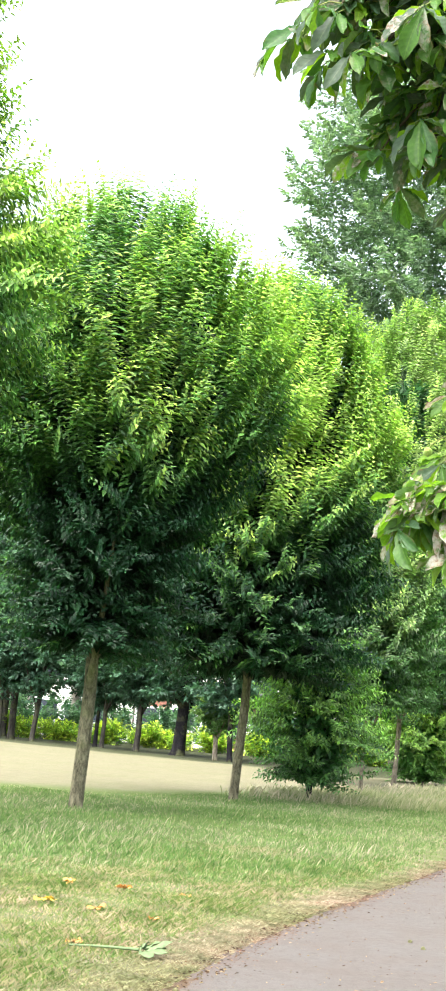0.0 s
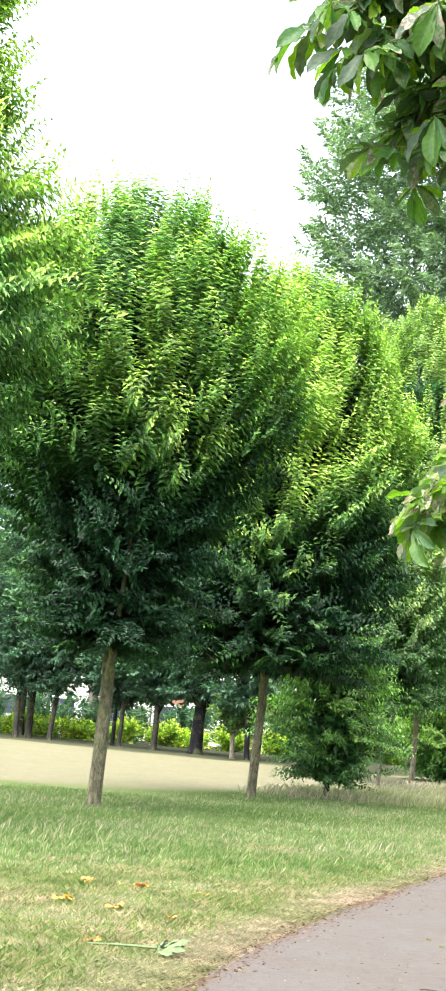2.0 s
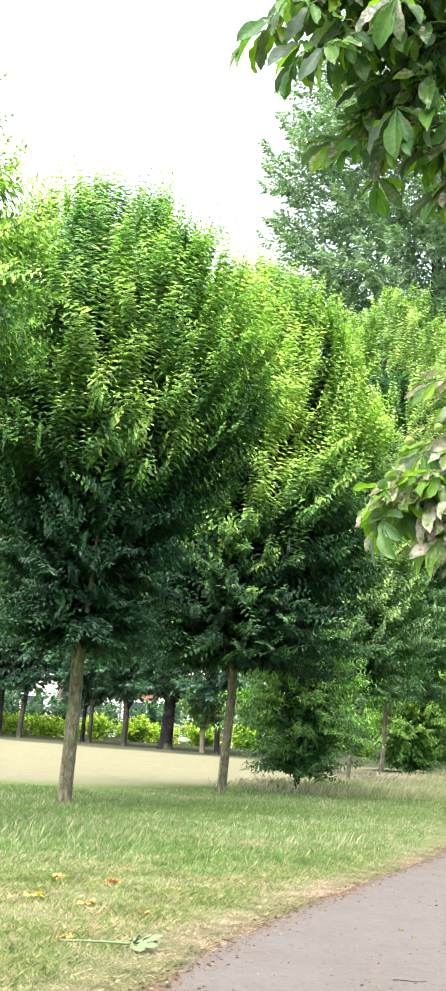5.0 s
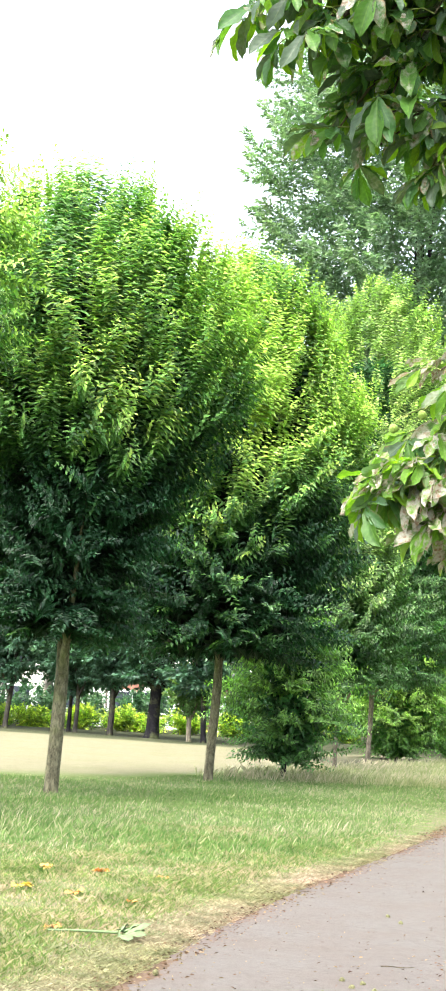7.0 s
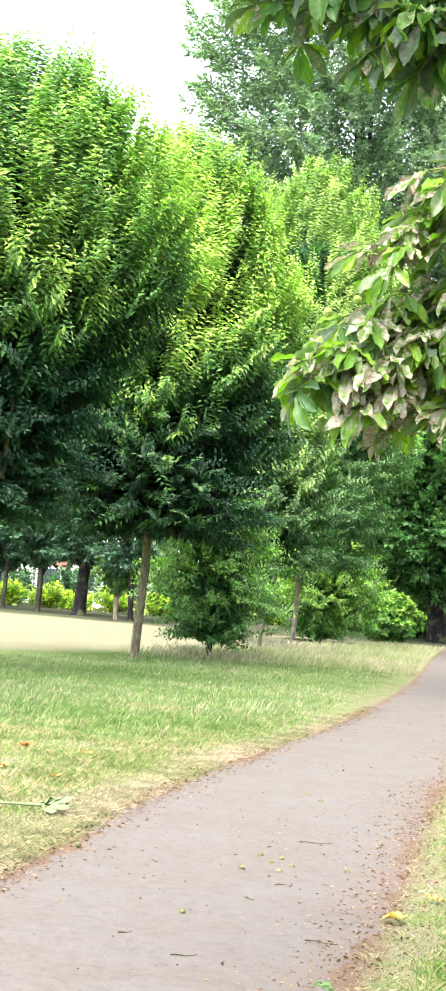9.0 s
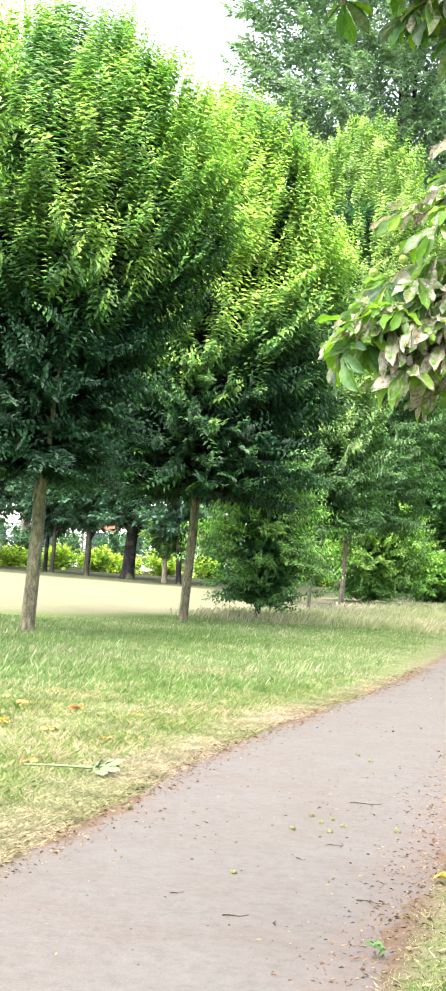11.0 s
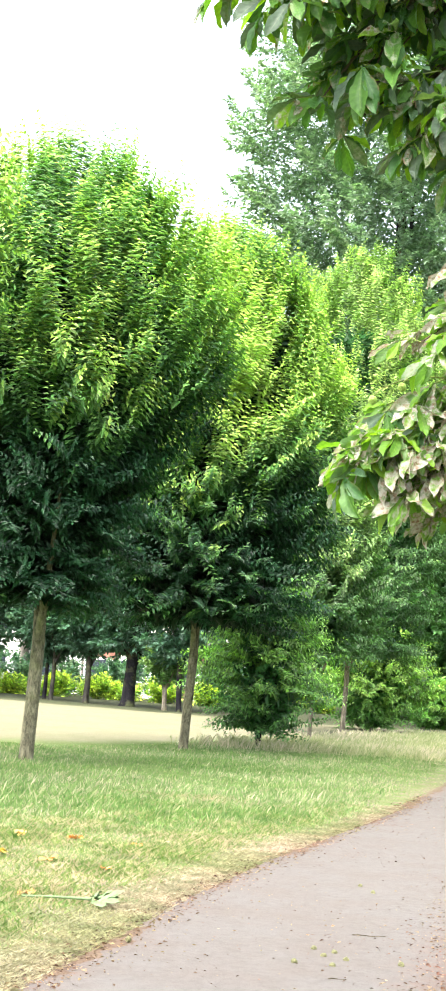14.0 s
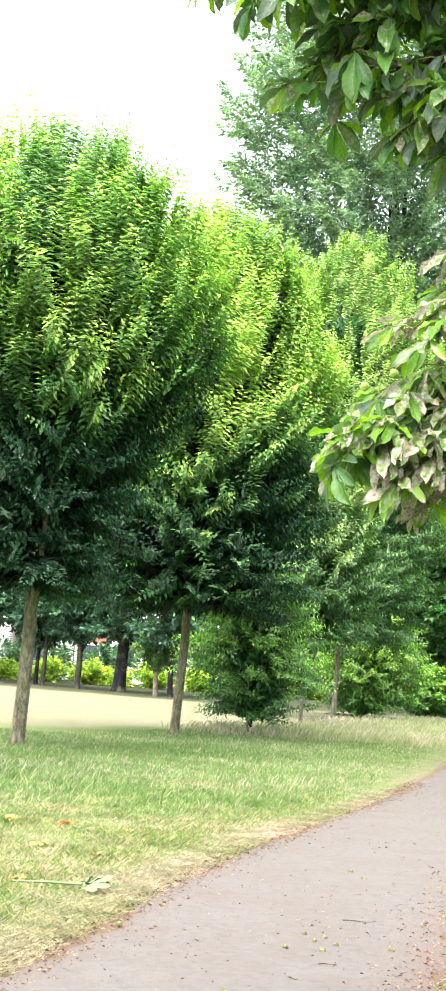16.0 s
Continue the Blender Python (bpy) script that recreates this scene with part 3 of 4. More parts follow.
# ---- trees of the row beside the path ----
ROW = "hornbeams in the row"
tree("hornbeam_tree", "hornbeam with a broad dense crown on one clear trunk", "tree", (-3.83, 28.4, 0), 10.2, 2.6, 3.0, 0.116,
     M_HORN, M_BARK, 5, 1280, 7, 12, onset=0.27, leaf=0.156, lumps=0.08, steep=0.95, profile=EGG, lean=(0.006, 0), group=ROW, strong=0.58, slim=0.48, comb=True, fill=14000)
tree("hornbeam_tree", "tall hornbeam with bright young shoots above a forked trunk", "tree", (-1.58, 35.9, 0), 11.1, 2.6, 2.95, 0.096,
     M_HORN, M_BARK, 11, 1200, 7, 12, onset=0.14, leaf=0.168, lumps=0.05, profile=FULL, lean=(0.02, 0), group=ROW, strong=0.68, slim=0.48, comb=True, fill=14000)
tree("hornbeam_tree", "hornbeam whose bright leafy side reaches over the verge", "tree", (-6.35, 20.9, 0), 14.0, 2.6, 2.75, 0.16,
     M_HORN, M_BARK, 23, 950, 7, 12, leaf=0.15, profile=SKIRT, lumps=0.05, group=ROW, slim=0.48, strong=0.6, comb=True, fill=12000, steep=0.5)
tree("hornbeam_tree", "slim young hornbeam with a pale trunk in tall grass", "tree", (1.26, 45.2, 0), 7.6, 2.1, 1.75, 0.055,
     M_ROW, M_PALEBARK, 31, 330, 7, 11, onset=0.3, leaf=0.17, profile=FULL, group=ROW, strong=0.5, slim=0.48, comb=True, fill=4000, steep=0.6)
tree("hornbeam_tree", "light green hornbeam farther along the path", "tree", (2.54, 53.9, 0), 15.4, 2.4, 3.5, 0.076,
     M_ROW, M_PALEBARK, 37, 1100, 7, 11, leaf=0.17, profile=FULL, group=ROW, strong=0.75, onset=0.3, slim=0.46, comb=True, fill=12000, steep=0.6, lumps=0.08)
tree("hornbeam_sapling", "bushy young hornbeam with leaves almost to the ground", "tree", (-0.04, 39.7, 0), 4.4, 0.35, 1.6, 0.065,
     M_SAP, M_OLDBARK, 41, 240, 6, 10, strong=0.7, leaf=0.145, profile=TIERED, limbs=5, fill=2500, comb=True, steep=0.15, slim=0.48)

# ---- trees behind ----
tree("poplar_tree", "very tall grey-green poplar with a loose crown", "tree", (5.3, 82, 0), 38, 6, 7.9, 0.5, M_GREY, M_OLDBARK, 47, 1000, 13, 10,
     reach=2.6, leaf=0.29, lumps=0.2, rise=0.5, fill=20000, profile=TALL)
tree("horse_chestnut_tree", "spreading dark horse chestnut beside the path", "tree", (9.41, 72.1, 0), 13.0, 2.3, 6.3, 0.42, M_DARK, M_OLDBARK, 53, 560, 12, 10,
     reach=2.4, leaf=0.34, rise=0.25, fill=10000, strong=0.4, lumps=0.14)
# stands out of view; added for the shade it throws on the path
tree("horse_chestnut_tree", "unseen horse chestnut added to shade a stretch of the path", "tree", (7.9, 29.0, 0), 12.5, 3.0, 3.9, 0.35, M_DARK, M_OLDBARK, 57, 620, 12, 10,
     reach=1.3, leaf=0.22, rise=0.3, fill=14000)
tree("lime_tree", "tall light green lime behind the path", "tree", (13.5, 88, 0), 31, 5, 8.6, 0.45, M_LIME, M_OLDBARK, 59, 520, 12, 10,
     reach=3.2, leaf=0.28, lumps=0.15, rise=0.5, fill=14000)
tree("weeping_bush", "light green bush sweeping to the ground", "bush", (3.9, 60.5, 0), 4.6, 0.2, 1.75, 0.06, M_FRESH, M_PALEBARK, 61, 260, 6, 10,
     leaf=0.2, limbs=4, fill=3000, strong=0.7, comb=True, steep=0.12, slim=0.5, profile=TIERED)
tree("laurel_bush", "green leafy rounded bush at the edge of the grass", "bush", (7.0, 68.2, 0), 1.9, 0.12, 1.3, 0.06, M_FRESH, M_OLDBARK, 67, 110, 9, 9,
     reach=0.7, leaf=0.26, rise=0.3, limbs=4, fill=1500, strong=0.1)
tree("laurel_bush", "dark green bush behind the chestnut trunk", "bush", (9.6, 80, 0), 3.0, 0.2, 2.6, 0.06, M_DARK, M_OLDBARK, 68, 130, 9, 9,
     reach=1.0, leaf=0.22, rise=0.2, limbs=4, fill=1500)
# far side of the lawn
FAR = [  # x, y, height, trunk, crown's foot, crown's radius, lean
    (-5.83, 73.2, 9, 0.255, 2.3, 3.3, 0.075), (-14.55, 78.4, 11, 0.145, 2.5, 2.6, 0.02), (-14.1, 79.4, 10, 0.19, 2.7, 2.6, 0.03), (-12.8, 77.6, 10, 0.13, 2.2, 2.6, 0.09),
    (-9.77, 76.7, 8, 0.10, 2.0, 2.1, -0.01), (-9.41, 76.0, 8, 0.11, 2.3, 2.2, 0.01), (-7.77, 74.8, 9, 0.15, 2.2, 2.4, 0.037), (-3.41, 69.2, 8, 0.125, 2.1, 2.0, -0.02), (-17.6, 83.0, 15, 0.22, 2.4, 3.8, 0.02), (-15.4, 84.5, 14, 0.18, 2.6, 3.4, 0.0)]
for i, (x, y, h, r, low, rad, tilt) in enumerate(FAR):
    low -= 0.2
    tree("park_tree", "thick dark trunk under a low blue-green crown" if r > 0.25 else "park tree with a low blue-green crown across the lawn", "tree",
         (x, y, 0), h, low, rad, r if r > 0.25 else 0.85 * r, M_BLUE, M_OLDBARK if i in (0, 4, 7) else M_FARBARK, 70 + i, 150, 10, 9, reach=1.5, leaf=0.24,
         rise=0.3, limbs=5, lumps=0.22, fill=900, lean=(tilt, 0), flare=3.6 if r > 0.25 else 1.6, group="trees across the lawn")
tree("small_park_tree", "small bright green tree across the lawn", "tree", (-4.02, 70.2, 0), 3.2, 1.05, 0.95, 0.1, M_LIME, M_PALEBARK, 91, 60, 8, 9,
     reach=0.7, leaf=0.16, rise=0.3, limbs=4, fill=500)


def thicket(name, label, xs, y, depth, height, mat, n, seed, leaf=0.16, kind="stuff"):
    rng = np.random.default_rng(seed)
    x = np.round(rng.uniform(*xs, n) / 1.1) * 1.1
    x = x + 0.5 * np.sin(9 * x) + 0.33 * rng.normal(size=n)
    top = height * (0.7 + 0.3 * np.sin(x * 1.9 + seed) * np.sin(x * 0.7) + 0.2 * np.sin(x * 5.3) * np.sin(x * 2.1))
    z = top * rng.random(n) ** 0.6
    p = np.stack([x, y + rng.uniform(-depth, depth, n), z], 1)
    way = np.array([0, -0.4, 0.6]) + 0.7 * rng.normal(size=(n, 3))
    pos, lw, ln, s, young = sprays(p, way, 10, 0.5 * leaf / 0.16, leaf, rng, rng.random(n))
    pos[:, 2] = np.maximum(pos[:, 2], 0.02)
    v, f, yo = leaves(pos, lw, ln, s, s * 0.6, young)
    return tagged(piece(name, mesh_from(name, v, f, mat, False, young=yo)), label, "hedge", kind=kind)


thicket("hedge", "sunlit yellow-green hedge along the far lawn", (-24, 6), 85.5, 0.9, 0.9, M_HEDGE, 5200, 5)
thicket("shrubbery", "dark shrubs between the hedge and the houses", (-26, 8), 91, 1.2, 2.5, M_BLUE, 2300, 8, 0.22)
thicket("far_wood", "dense far trees closing the park", (-45, 50), 125, 4, 17, M_BLUE, 9000, 6, 0.5)

# ---- houses beyond the hedge ----


def box(name, size, at, mat, parent=None, bevel=0.0):
    bm = bmesh.new()
    bmesh.ops.create_cube(bm, size=1, matrix=Matrix.Translation(at) @ Matrix.Diagonal((*size, 1)))
    if bevel:
        bmesh.ops.bevel(bm, geom=bm.edges[:], offset=bevel, segments=2, affect="EDGES")
    return part(name, bm, mat, parent)


def house(place, width, wall_mat, label):
    root = tagged(new("house"), label, "house", "houses beyond the hedge")
    root.location = place
    box("wall", (width, 7, 5.4), (0, 3.5, 2.7), wall_mat, root)
    bm = bmesh.new()
    w, d, z = width / 2 + 0.3, 7.6, 5.4
    vs = [bm.verts.new(c) for c in ((-w, -0.3, z), (w, -0.3, z), (w, d - 0.3, z), (-w, d - 0.3, z), (-w, 3.5, z + 2.6), (w, 3.5, z + 2.6))]
    for q in ((0, 1, 5, 4), (2, 3, 4, 5), (1, 2, 5), (3, 0, 4), (3, 2, 1, 0)):
        bm.faces.new([vs[j] for j in q])
    part("roof", bm, M_ROOF, root)
    for fx in (-0.3, 0.3) if width > 3.5 else (-0.25,):
        for z in (1.5, 3.9):
            win = box("window", (1.5, 0.12, 1.3), (fx * width, -0.04, z), M_FRAME, root)
            box("pane", (1.25, 0.04, 1.05), (fx * width, -0.11, z), M_GLASS, win)
    box("door", (0.9, 0.1, 2.05), (0 if width > 3.5 else 0.22 * width, -0.06, 1.03), M_FRAME, root)
    return root


for x, wdt, mat in ((-20.5, 6.0, M_RENDER), (-14.9, 1.8, M_RENDER), (-11.9, 3.0, M_RENDER), (-9.2, 1.3, M_BRICK), (-6.9, 2.6, M_RENDER), (-4.3, 1.4, M_BRICK), (-0.2, 4.2, M_RENDER)):
    house((x, 97, 0), wdt, mat, "red brick house with white windows" if mat is M_BRICK else "pale rendered house with white windows")

# ---- overhanging horse chestnut beside the camera ----
chestnut = tagged(new("horse_chestnut_tree"), "horse chestnut whose blotched leafy boughs hang over the path", "tree")
chestnut.location = (3.2, 6.6, 0)


def leaflet_grid(length, width, way, droop, rng, curl=0.6):
    """One obovate leaflet, folded along its rib; verts, quads, rib values."""
    t = np.array([0, 0.13, 0.27, 0.42, 0.57, 0.71, 0.84, 0.94, 1.0])
    prof = np.array([0.06, 0.2, 0.4, 0.65, 0.88, 1.0, 0.86, 0.5, 0.04]) * width * 0.5
    way = Vector(way).normalized()
    side = way.cross(Vector((0, 0, 1))).normalized()
    up = side.cross(way)
    roll = rng.uniform(-0.6, 0.6)
    side, up = side * math.cos(roll) + up * math.sin(roll), up * math.cos(roll) - side * math.sin(roll)
    v, rib = [], []
    twist, cup = rng.uniform(-1.1, 1.1) * curl, rng.uniform(0.3, 0.85)
    side0, up0 = side, up
    for a, w in zip(t, prof):
        side = side0 * math.cos(twist * a) + up0 * math.sin(twist * a)
        up = up0 * math.cos(twist * a) - side0 * math.sin(twist * a)
        c = way * (a * length) - up * (droop * length * a * a)
        for k in (-1, -0.5, 0, 0.5, 1):
            q = c + side * (w * k) + up * (abs(k) * w * cup + abs(k) * (0.005 + 0.004 * curl) * math.sin(a * 17 + 2 * k + 40 * length))
            v.append(q)
            rib.append((abs(k), 55 * a - 9 * abs(k)))
    f = [(i * 5 + j, i * 5 + j + 1, i * 5 + j + 6, i * 5 + j + 5) for i in range(8) for j in range(4)]
    return v, f, rib


def palmate_leaf(seed, mat, fall=(12, 60), slim=1.0, curl=0.6, droop=(0.05, 0.45), fan=(85, 120)):
    """Five to seven leaflets that hang round the end of a level stalk, the outer ones shorter."""
    rng = random.Random(seed)
    v, f, rib = [], [], []
    count = rng.choice((5, 6, 7, 7))
    big = rng.uniform(0.17, 0.21)
    for i in range(count):
        a = (i - (count - 1) / 2) / ((count - 1) / 2) * radians(rng.uniform(*fan))
        ln = big * (1 - 0.4 * abs(a) / 2.3) * rng.uniform(0.9, 1.1)
        d = radians(rng.uniform(*fall))
        way = (math.cos(a) * math.cos(d), math.sin(a) * math.cos(d), -math.sin(d))
        vv, ff, rr = leaflet_grid(ln, ln * slim * rng.uniform(0.29, 0.36), way, rng.uniform(*droop), rng, curl)
        k = len(v)
        v += vv
        f += [tuple(k + q for q in face) for face in ff]
        rib += rr
    return mesh_from("leaf", [tuple(q) for q in v], f, mat, True, rib=[q[0] for q in rib], veins=[q[1] for q in rib])


LEAVES = [palmate_leaf(s, M_CHEST, slim=1.0) for s in range(8)]
MINED = [palmate_leaf(s + 20, M_MINED, (10, 50), 0.8, 0.9, (0.0, 0.35), (40, 72)) for s in range(8)]
STALK = mesh_from("stalk", *tube([(0, 0, 0), (0.05, 0, 0.016), (0.11, 0, 0)], [0.0035, 0.003, 0.0028], 5), M_STALK, True)


def bough(points, r0, label, twigs, rng, spread, leaf_from=0.3, kinds=LEAVES, facing=0.0, tilt=(-8, 22), stray=0.95, size=1.0, each=(1, 2, 3, 4, 4), reach=(0.1, 0.28)):
    """A limb of the chestnut with leafy twigs; points relative to the tree's foot. facing: how far the leaves turn to the open side."""
    pts = np.asarray(points, float)
    t = np.linspace(0, 1, len(pts))
    tt = np.linspace(0, 1, 22)
    q = np.stack([np.interp(tt, t, pts[:, k]) for k in range(3)], 1)
    for k in range(3):
        q[1:-1, k] = np.convolve(np.pad(q[:, k], 2, "edge"), np.ones(5) / 5, "valid")[1:-1]
    v, f = tube(q, r0 * (1 - 0.88 * tt), 7, 0.04, 3)
    limb = piece("bough", mesh_from("bough", v, f, M_TWIG, True), chestnut, label)
    tips = []
    for j in range(twigs):
        a = leaf_from + (1 - leaf_from) * (j + 0.5) / twigs
        k = min(20, int(a * 21))
        base, fwd = q[k], unit(q[k + 1] - q[k])
        side = np.array(spread) * rng.normal(size=3)
        way = unit(fwd * 0.9 + side + np.array([0, 0, 0.05]))
        ln = rng.uniform(*reach)
        s = np.linspace(0, 1, 5)
        tw = base + way * ln * s[:, None] - np.array([0, 0, 0.06]) * (s ** 2)[:, None]
        v, f = tube(tw, 0.006 * (1.1 - 0.6 * s), 5)
        piece("twig", mesh_from("twig", v, f, M_TWIG, True), limb)
        for m in each:
            tips.append((tw[m], way))
    for at, way in tips:
        yaw = math.atan2(way[1] - facing, way[0] - 0.5 * facing) + rng.normal() * stray
        m = Matrix.Translation(at) @ Euler((rng.normal() * 0.3, radians(rng.uniform(*tilt)), yaw)).to_matrix().to_4x4()
        s = rng.uniform(0.7, 1.05) * size
        piece("leaf_stalk", STALK, limb, "", m @ Matrix.Scale(s, 4))
        piece("leaf", kinds[int(rng.integers(len(kinds)))], limb, "", m @ Matrix.Translation((0.11 * s, 0, 0)) @ Matrix.Scale(s, 4))
    return limb


zs = np.array([-0.2, 0, 0.15, 0.5, 1.2, 2.2, 3.5, 5, 7])
v, f = tube(np.stack([0.05 * np.sin(zs), 0.04 * np.cos(zs), zs], 1), [0.5, 0.44, 0.38, 0.34, 0.31, 0.29, 0.26, 0.2, 0.12], 16, 0.04, 2)
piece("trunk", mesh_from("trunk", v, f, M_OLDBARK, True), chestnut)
C0 = np.array([3.2, 6.6, 0])
crng = np.random.default_rng(17)
# upper boughs: from the trunk up over the path
UP = "upper bough with hanging green leaves"
LOW = "low bough with brown blotched leaves"
for x, y, z, n in ((-0.07, 6.0, 4.34, 18), (0.06, 5.95, 4.14, 17), (0.2, 6.05, 3.98, 17), (0.36, 6.1, 3.80, 15), (0.54, 5.95, 3.66, 10),
                   (-0.02, 6.1, 4.58, 16), (0.2, 6.2, 4.42, 14), (0.46, 6.25, 4.2, 12), (0.22, 6.1, 4.8, 14), (0.76, 6.2, 3.84, 13), (0.5, 6.15, 4.55, 12)):
    bough(np.array([(3.2, 6.6, z * 0.86), (2.2 + x * 0.2, 6.3, z + 0.35), (1.25 + x * 0.4, y + 0.1, z + 0.46), (0.62 + x * 0.7, y, z + 0.34), (0.3 + x * 0.9, y, z + 0.18),
                    (x, y, z)]) - C0, 0.04, UP, n, crng, (0.28, 0.5, 0.3), 0.55, facing=0.12, size=1.05, each=(1, 2, 4), reach=(0.14, 0.36), stray=0.9)
# lower boughs: droop towards the path, much of them blotched
for x, y, z, n in ((0.36, 6.0, 2.46, 15), (0.54, 6.05, 2.42, 12), (0.64, 5.95, 2.97, 13), (0.60, 6.1, 2.68, 14), (0.76, 6.0, 3.18, 12), (0.76, 6.05, 2.36, 10)):
    bough(np.array([(3.2, 6.6, z + 0.1), (2.2, 6.3, z + 0.42), (1.5, y + 0.1, z + 0.42), (x + 0.6, y, z + 0.3), (x + 0.3, y, z + 0.13), (x, y, z)]) - C0,
          0.035, LOW, n, crng, (0.25, 0.5, 0.22), 0.6, MINED + LEAVES[:2], 0.3, (-8, 24), 0.65, 0.92, (1, 2, 3, 4))

# green conkers still on the low bough
CONKER = plain("green_conker", (0.20, 0.30, 0.06), 0.6, 0.25, 60)
for x, y, z, dx, dz in ((0.42, 5.95, 2.695, 0.28, 0.06), (0.32, 5.95, 2.643, 0.2, 0.1), (-0.078, 5.8, 4.30, 0.16, 0.12), (-0.05, 5.8, 4.315, 0.14, 0.11), (-0.02, 5.8, 4.325, 0.12, 0.1)):
    bm = bmesh.new()
    bmesh.ops.create_icosphere(bm, subdivisions=2, radius=0.0165)
    for q in list(bm.verts):
        q.co *= 1.0 + (0.16 if q.index % 3 == 0 else 0.0)
    ob = part("conker", bm, CONKER, chestnut, "spiny green conker hanging among leaves")
    ob.location = Vector((x, y, z)) - Vector(C0)
    v, f = tube(np.array([(0, 0, 0.014), (0.03, 0.01, 0.045), (0.5 * dx, 0.05, 0.85 * dz), (dx, 0.12, dz)]), [0.002, 0.0025, 0.003, 0.004], 5)
    piece("conker_stalk", mesh_from("conker_stalk", v, f, M_STALK, True), ob)

# ---- grass ----


def grass(name, label, n, area, height, width, mat, seed, lay=0.5):
    """Bent blades, two triangles each, on the part of the plan that area(rng, n) picks."""
    rng = np.random.default_rng(seed)
    x, y, scale = area(rng, n)
    n = len(x)
    z = ground_height(x, y) - 0.01
    p = np.stack([x, y, z], 1)
    a = rng.random(n) * 2 * np.pi
    side = np.stack([np.cos(a), np.sin(a), np.zeros(n)], 1)
    b = rng.random(n) * 2 * np.pi
    bend = np.stack([np.cos(b), np.sin(b), np.zeros(n)], 1) * lay * rng.random((n, 1)) + np.array([0.12, 0, 0])
    h = (height * scale * (0.5 + rng.random(n)))[:, None]
    w = (width * (0.7 + 0.6 * rng.random(n)))[:, None]
    up = np.array([0, 0, 1.0])
    v = np.stack([p - side * w, p + side * w, p + h * (0.6 * up + 0.45 * bend) + side * w * 0.6, p + h * (up * 0.95 + 1.1 * bend)], 1).reshape(-1, 3)
    i = np.arange(n)[:, None] * 4
    f = np.concatenate([i + [[0, 1, 2]], i + [[0, 2, 3]]], 1).reshape(-1, 3)
    return tagged(piece(name, mesh_from(name, v, f, mat)), label, "grass", kind="stuff")


def tall_area(rng, n):
    y = rng.uniform(15.5, 60, n) ** 1.0
    x = edge_left(y) - 0.1 - rng.random(n) ** 1.15 * (6 + 0.16 * y)
    far = np.interp(x, [-30, -4.2, -2.1, 0.3, 4, 8], [31, 34.5, 39, 46, 56, 64])
    d = edge_left(y) - x
    grow = np.clip((d - 0.05) / 0.8, 0.38, 1) * np.clip((y - 14.5) / 6, 0.1, 1) * np.clip((far + 1 - y) / 3, 0.0, 1)
    grow *= np.interp(y, [15, 20, 25, 60], [1, 1, 0.6, 0.6])
    grow *= 0.85 + 0.2 * np.sin(x * 1.3 + y * 0.7) * np.sin(y * 0.5)
    ok = (y < far + 1) & (rng.random(n) < 0.35 + grow)
    return x[ok], y[ok], grow[ok]


def short_area(rng, n):
    y = 6.5 + 16.5 * rng.random(n) ** 1.4
    left = rng.random(n) < 0.74
    x = np.where(left, edge_left(y) - 0.08 - 3.6 * rng.random(n), edge_left(y) + WIDTH + 0.06 + 1.8 * rng.random(n))
    d = np.where(left, edge_left(y) - x, x - edge_left(y) - WIDTH)
    patch = 0.5 + 0.5 * np.sin(x * 3.1 + 1.3 * y) * np.sin(2.3 * y - x)
    grow = np.clip(d / 0.6, 0.15, 1) * (0.5 + 0.7 * patch) * np.where(left, 1, 1.5)
    ok = rng.random(n) < 0.1 + 0.8 * grow
    return x[ok], y[ok], grow[ok]


def stem_area(rng, n):
    x, y, grow = tall_area(rng, n)
    ok = grow > 0.35
    return x[ok], y[ok], grow[ok]


def straw_area(rng, n):
    y = 6.5 + 17 * rng.random(n) ** 1.3
    left = rng.random(n) < 0.93
    band = np.interp(y, [8, 14, 20, 30], [0.55, 0.45, 0.22, 0.12])
    d = np.abs(rng.normal(size=n)) * band * 0.7
    x = np.where(left, edge_left(y) - d, edge_left(y) + WIDTH + d * 0.6)
    return x, y, np.ones(n)


grass("tall_grass", "tall green grass bent by the wind", 300000, tall_area, 0.10, 0.006, M_TALL, 101, 0.9)
grass("seed_stems", "thin pale seed stems standing in the tall grass", 9000, stem_area, 0.17, 0.0022, M_STEM, 103, 0.5)
def far_stems(rng, n):
    x, y, grow = tall_area(rng, n)
    ok = (y > 38) & (y < np.interp(x, [-30, -4.2, -2.1, 0.3, 4, 8], [30, 33, 38, 45, 56, 64]))
    return x[ok], y[ok], np.ones(ok.sum())


grass("seed_heads", "straw-coloured seed heads at the edge of the lawn", 60000, far_stems, 0.2, 0.006, M_STEM, 106, 0.7)
grass("short_grass", "short half-dry grass of the verge", 230000, short_area, 0.046, 0.0042, M_SHORT, 102, 1.3)
def bank_area(rng, n):
    y = 6.5 + 12 * rng.random(n) ** 1.2
    d = 0.12 + 2.0 * rng.random(n)
    grow = np.clip(d / 0.5, 0.3, 1) * (0.6 + 0.5 * np.sin(5 * d + 2 * y) * np.sin(3.1 * y))
    return edge_left(y) + WIDTH + d, y, np.clip(grow, 0.25, 1)


grass("verge_grass", "longer green grass on the far verge of the path", 70000, bank_area, 0.06, 0.004, M_GREEN, 105, 1.2)
def near_area(rng, n):
    x, y = rng.uniform(-6, 4, n), rng.uniform(-5, 6.5, n)
    ok = (x < edge_left(y) - 0.1) | (x > edge_left(y) + WIDTH + 0.1)
    return x[ok], y[ok], np.ones(ok.sum())


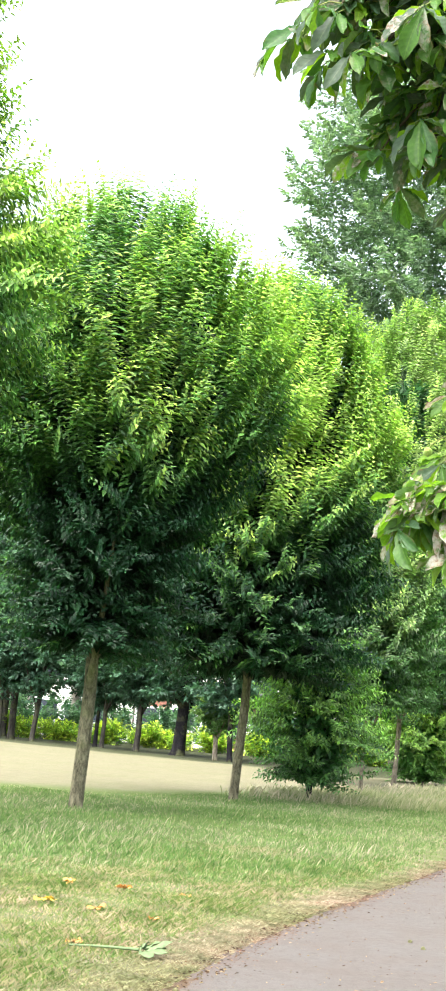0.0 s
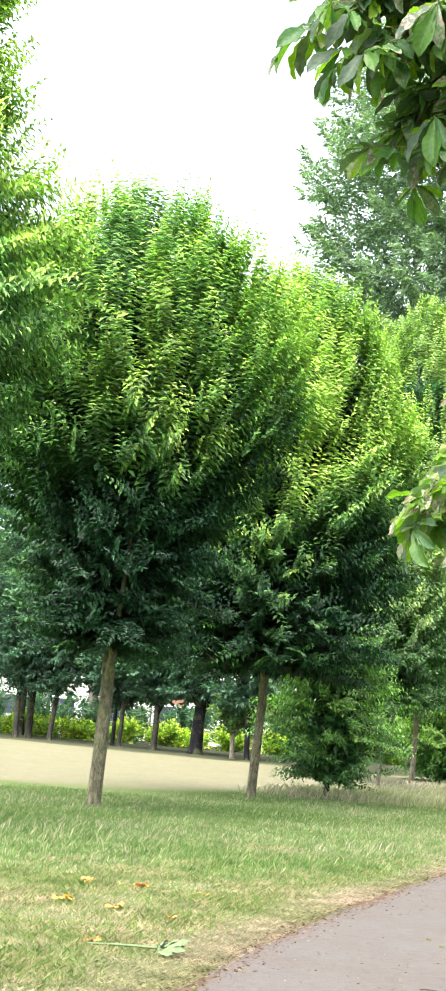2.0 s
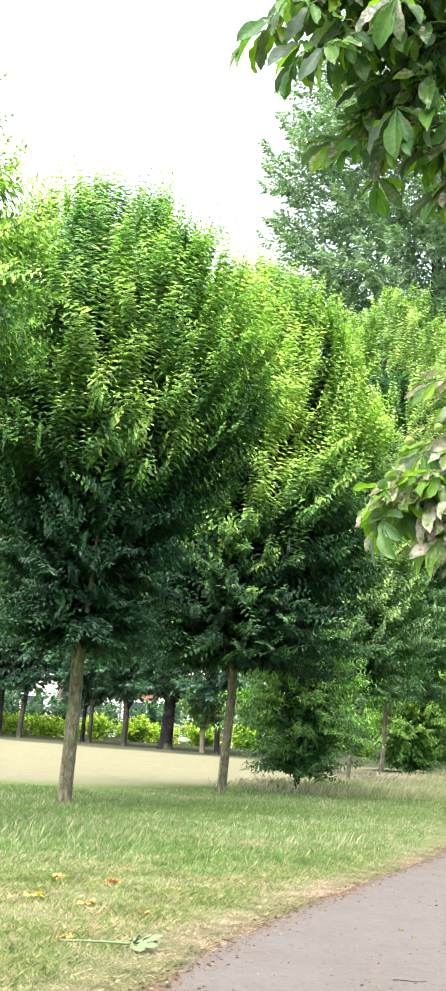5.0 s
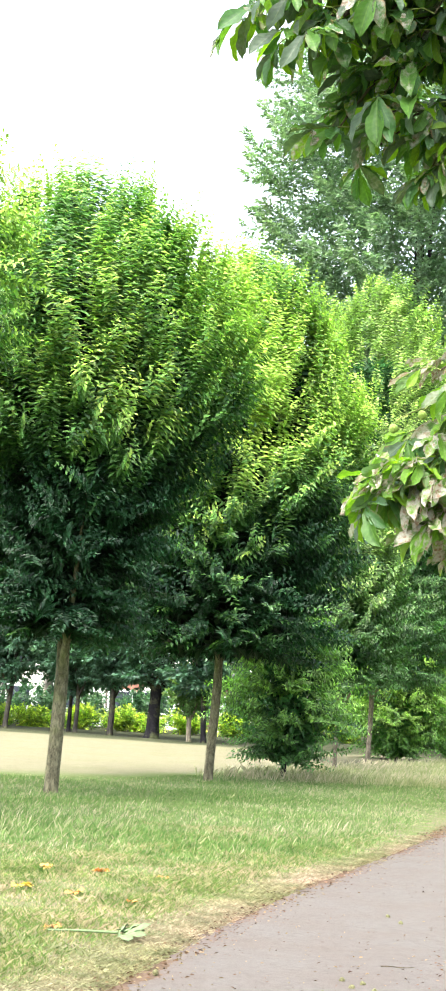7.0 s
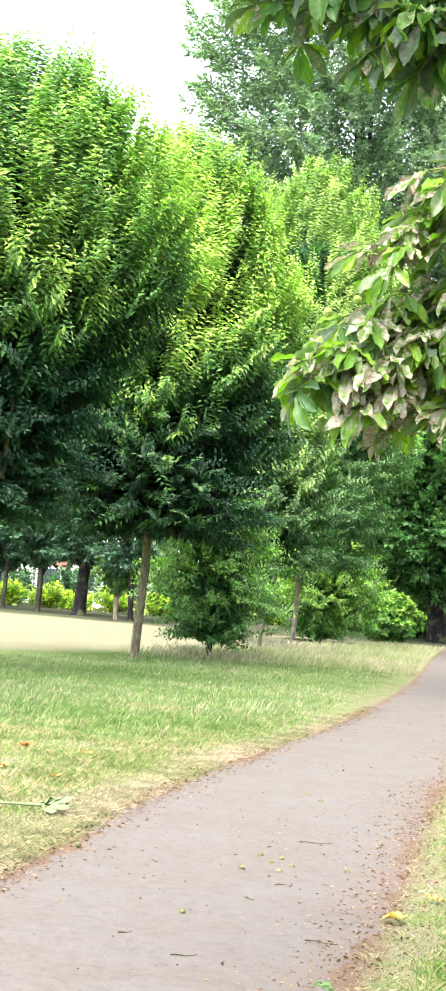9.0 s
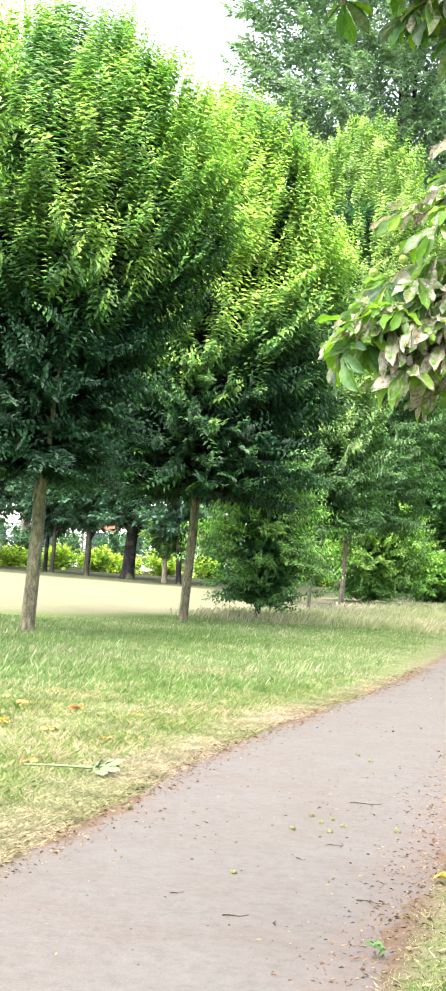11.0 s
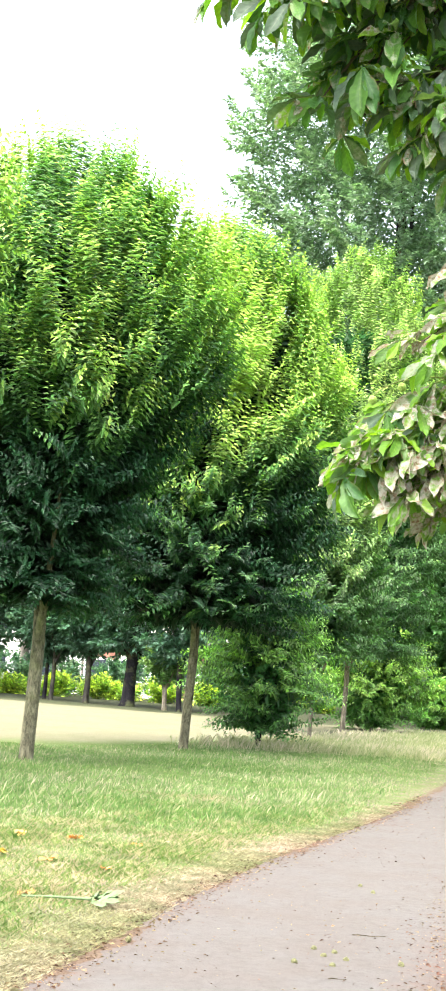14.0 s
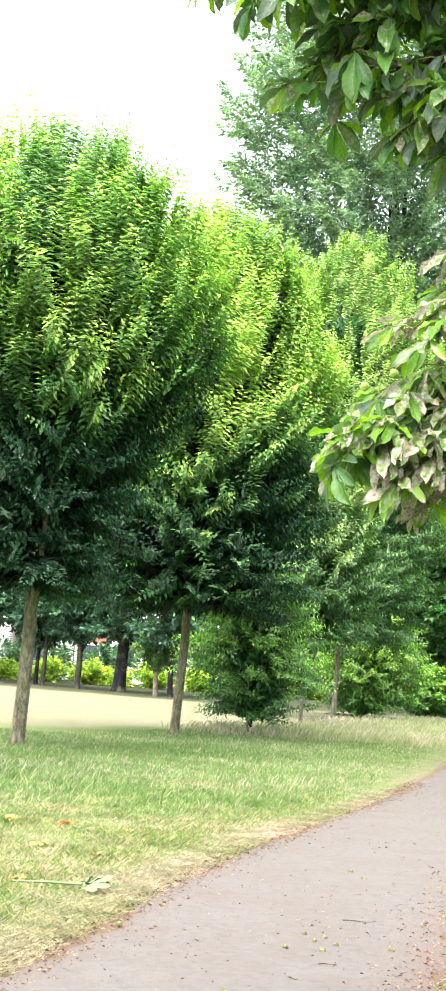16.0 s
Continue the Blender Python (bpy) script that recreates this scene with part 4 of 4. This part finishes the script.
grass("near_grass", "short half-dry grass beside the path", 60000, near_area, 0.05, 0.004, M_SHORT, 107, 1.3)
grass("straw", "dead straw and cut grass along the path", 52000, straw_area, 0.026, 0.0036, M_STRAW, 104, 2.2)

# ---- litter ----


def litter():
    rng = np.random.default_rng(9)
    n = 17000
    y = rng.uniform(6.5, 26, n)
    right = rng.random(n) < 0.5
    d = np.abs(rng.normal(size=n)) * 0.17
    x = np.where(right, edge_left(y) + WIDTH + 0.12 - d * 1.3 + 0.1 * rng.normal(size=n), edge_left(y) - 0.08 + d * 0.7 + 0.08 * rng.normal(size=n))
    k = rng.random(n) < 0.11
    x = np.where(k, edge_left(y) + WIDTH * rng.random(n), x)
    x[:160], y[:160] = 0.42 + 0.2 * rng.normal(size=160), 10.75 + 0.5 * rng.normal(size=160)      # crumbs round the fallen conkers
    p = np.stack([x, y, 0.022 + 0.006 * rng.random(n)], 1)
    a = rng.random(n) * 6.3
    way = np.stack([np.cos(a), np.sin(a), 0.25 * rng.normal(size=n)], 1)
    nor = np.array([0, 0, 1.0]) + 0.4 * rng.normal(size=(n, 3))
    s = 0.008 + 0.028 * rng.random(n) ** 2.2
    s = np.where(k, 0.012 + 0.02 * rng.random(n) ** 2, s)
    v, f, yo = leaves(p, way, nor, s, s * (0.25 + 0.5 * rng.random(n)), np.zeros(n))
    v[:, 2] = np.maximum(v[:, 2], 0.012)
    tagged(piece("leaf_litter", mesh_from("leaf_litter", v, f, M_LITTER)), "brown crumbled dead leaves along the path edges", "litter", kind="stuff")


litter()


def husk_mesh():
    bm = bmesh.new()
    bmesh.ops.create_icosphere(bm, subdivisions=2, radius=0.0185)
    rng = random.Random(4)
    for q in list(bm.verts):
        q.co *= 1 + rng.uniform(-0.05, 0.05)
    bm.normal_update()
    for face in [f for f in bm.faces if rng.random() < 0.3]:
        r = bmesh.ops.poke(bm, faces=[face])
        for q in r["verts"]:
            q.co *= 1.22
    return bm


husk = part("conker_husk", husk_mesh(), M_HUSK, None)
tagged(husk, "small green spiny conker husk fallen on the path", "conker", "fallen conkers")
HUSKS = [(0.27, 10.06), (-0.05, 8.58), (0.49, 10.02), (0.87, 13.98), (-0.72, 10.46), (0.90, 10.21), (0.45, 10.35), (0.52, 10.5), (0.40, 10.6), (0.58, 10.25), (0.95, 13.6)]
husk.location = (*HUSKS[0], 0.034)
for i, (x, y) in enumerate(HUSKS[1:]):
    copy_thing(husk, pose(x, y, 0.032, 40 * i, 70 * i, 30 * i))


def fallen_leaf(x, y, size, mat, label, seed, wide=0.4):
    rng = random.Random(seed)
    v, f = [], []
    for i in range(5):
        a = (i - 2) * 0.55
        vv, ff, _ = leaflet_grid(size * (1 - 0.12 * abs(i - 2)), size * wide, (math.cos(a), math.sin(a), 0.15), rng.uniform(-0.1, 0.25), rng, 0.2)
        k = len(v)
        v += [tuple(q) for q in vv]
        f += [tuple(k + q for q in face) for face in ff]
    ob = piece("fallen_leaf", mesh_from("fallen_leaf", v, f, mat, True))
    ob.matrix_world = pose(x, y, 0.05, rng.uniform(-12, 12), rng.uniform(-12, 12), rng.uniform(0, 360))
    if mat is M_PLEAF:      # lies tilted on the grass blades
        ob.matrix_world = pose(x, y, 0.05, 12, -10, 12)
    return tagged(ob, label, "leaf", "fallen leaves")


for i, (x, y, sz, mat, what) in enumerate((
        (-2.2, 14.53, 0.16, M_YLEAF, "yellow"), (-1.2, 13.75, 0.09, M_OLEAF, "orange"), (-2.14, 16.1, 0.11, M_OLEAF, "orange"),
        (-1.65, 15.98, 0.12, M_OLEAF, "brown-orange"), (-1.05, 15.76, 0.10, M_OLEAF, "brown-orange"), (-1.68, 14.18, 0.12, M_OLEAF, "brown-orange"),
        (-1.59, 12.07, 0.12, M_OLEAF, "brown-orange"), (-1.08, 11.79, 0.24, M_PLEAF, "pale green upturned"), (-1.0, 11.86, 0.15, M_CURL, "curled dark green"), (1.06, 8.73, 0.11, M_YLEAF, "pale yellow"),
        (1.29, 9.37, 0.09, M_OLEAF, "orange"), (0.60, 7.05, 0.09, M_CURL, "crumpled green"))):
    fallen_leaf(x, y, sz, mat, f"{what} chestnut leaf fallen on the grass", i, 0.24 if mat in (M_PLEAF, M_CURL) else 0.4)

# ---- fallen twigs ----
for x, y, ln, turn in ((-0.02, 7.6, 0.12, 15), (0.15, 7.5, 0.07, 80), (0.5, 9.6, 0.10, 5), (0.62, 8.1, 0.16, -12), (0.78, 11.3, 0.22, 8), (-0.3, 8.0, 0.08, 40), (0.3, 9.1, 0.06, -30)):
    t = np.linspace(0, 1, 6)
    pts = np.stack([t * ln - ln / 2, 0.008 * np.sin(t * 5 + turn), 0.004 + 0.003 * np.sin(t * 7)], 1)
    stick = piece("twig", mesh_from("twig", *tube(pts, 0.0035 * (1.1 - 0.6 * t), 6, 0.1, 1), M_TWIG, True))
    stick.matrix_world = pose(x, y, 0.026, 0, 0, turn)
    tagged(stick, "thin dark twig fallen on the asphalt path", "twig", "fallen twigs")
t = np.linspace(0, 1, 8)
stalk = piece("leaf_stalk", mesh_from("leaf_stalk", *tube(np.stack([-0.48 * t, 0.03 * np.sin(3 * t), 0.045 - 0.01 * t], 1), 0.011 - 0.003 * t, 7), M_PLEAF, True))
stalk.location = (-1.08, 11.79, 0.03)
tagged(stalk, "long pale green leaf stalk lying on the grass", "leaf stalk")
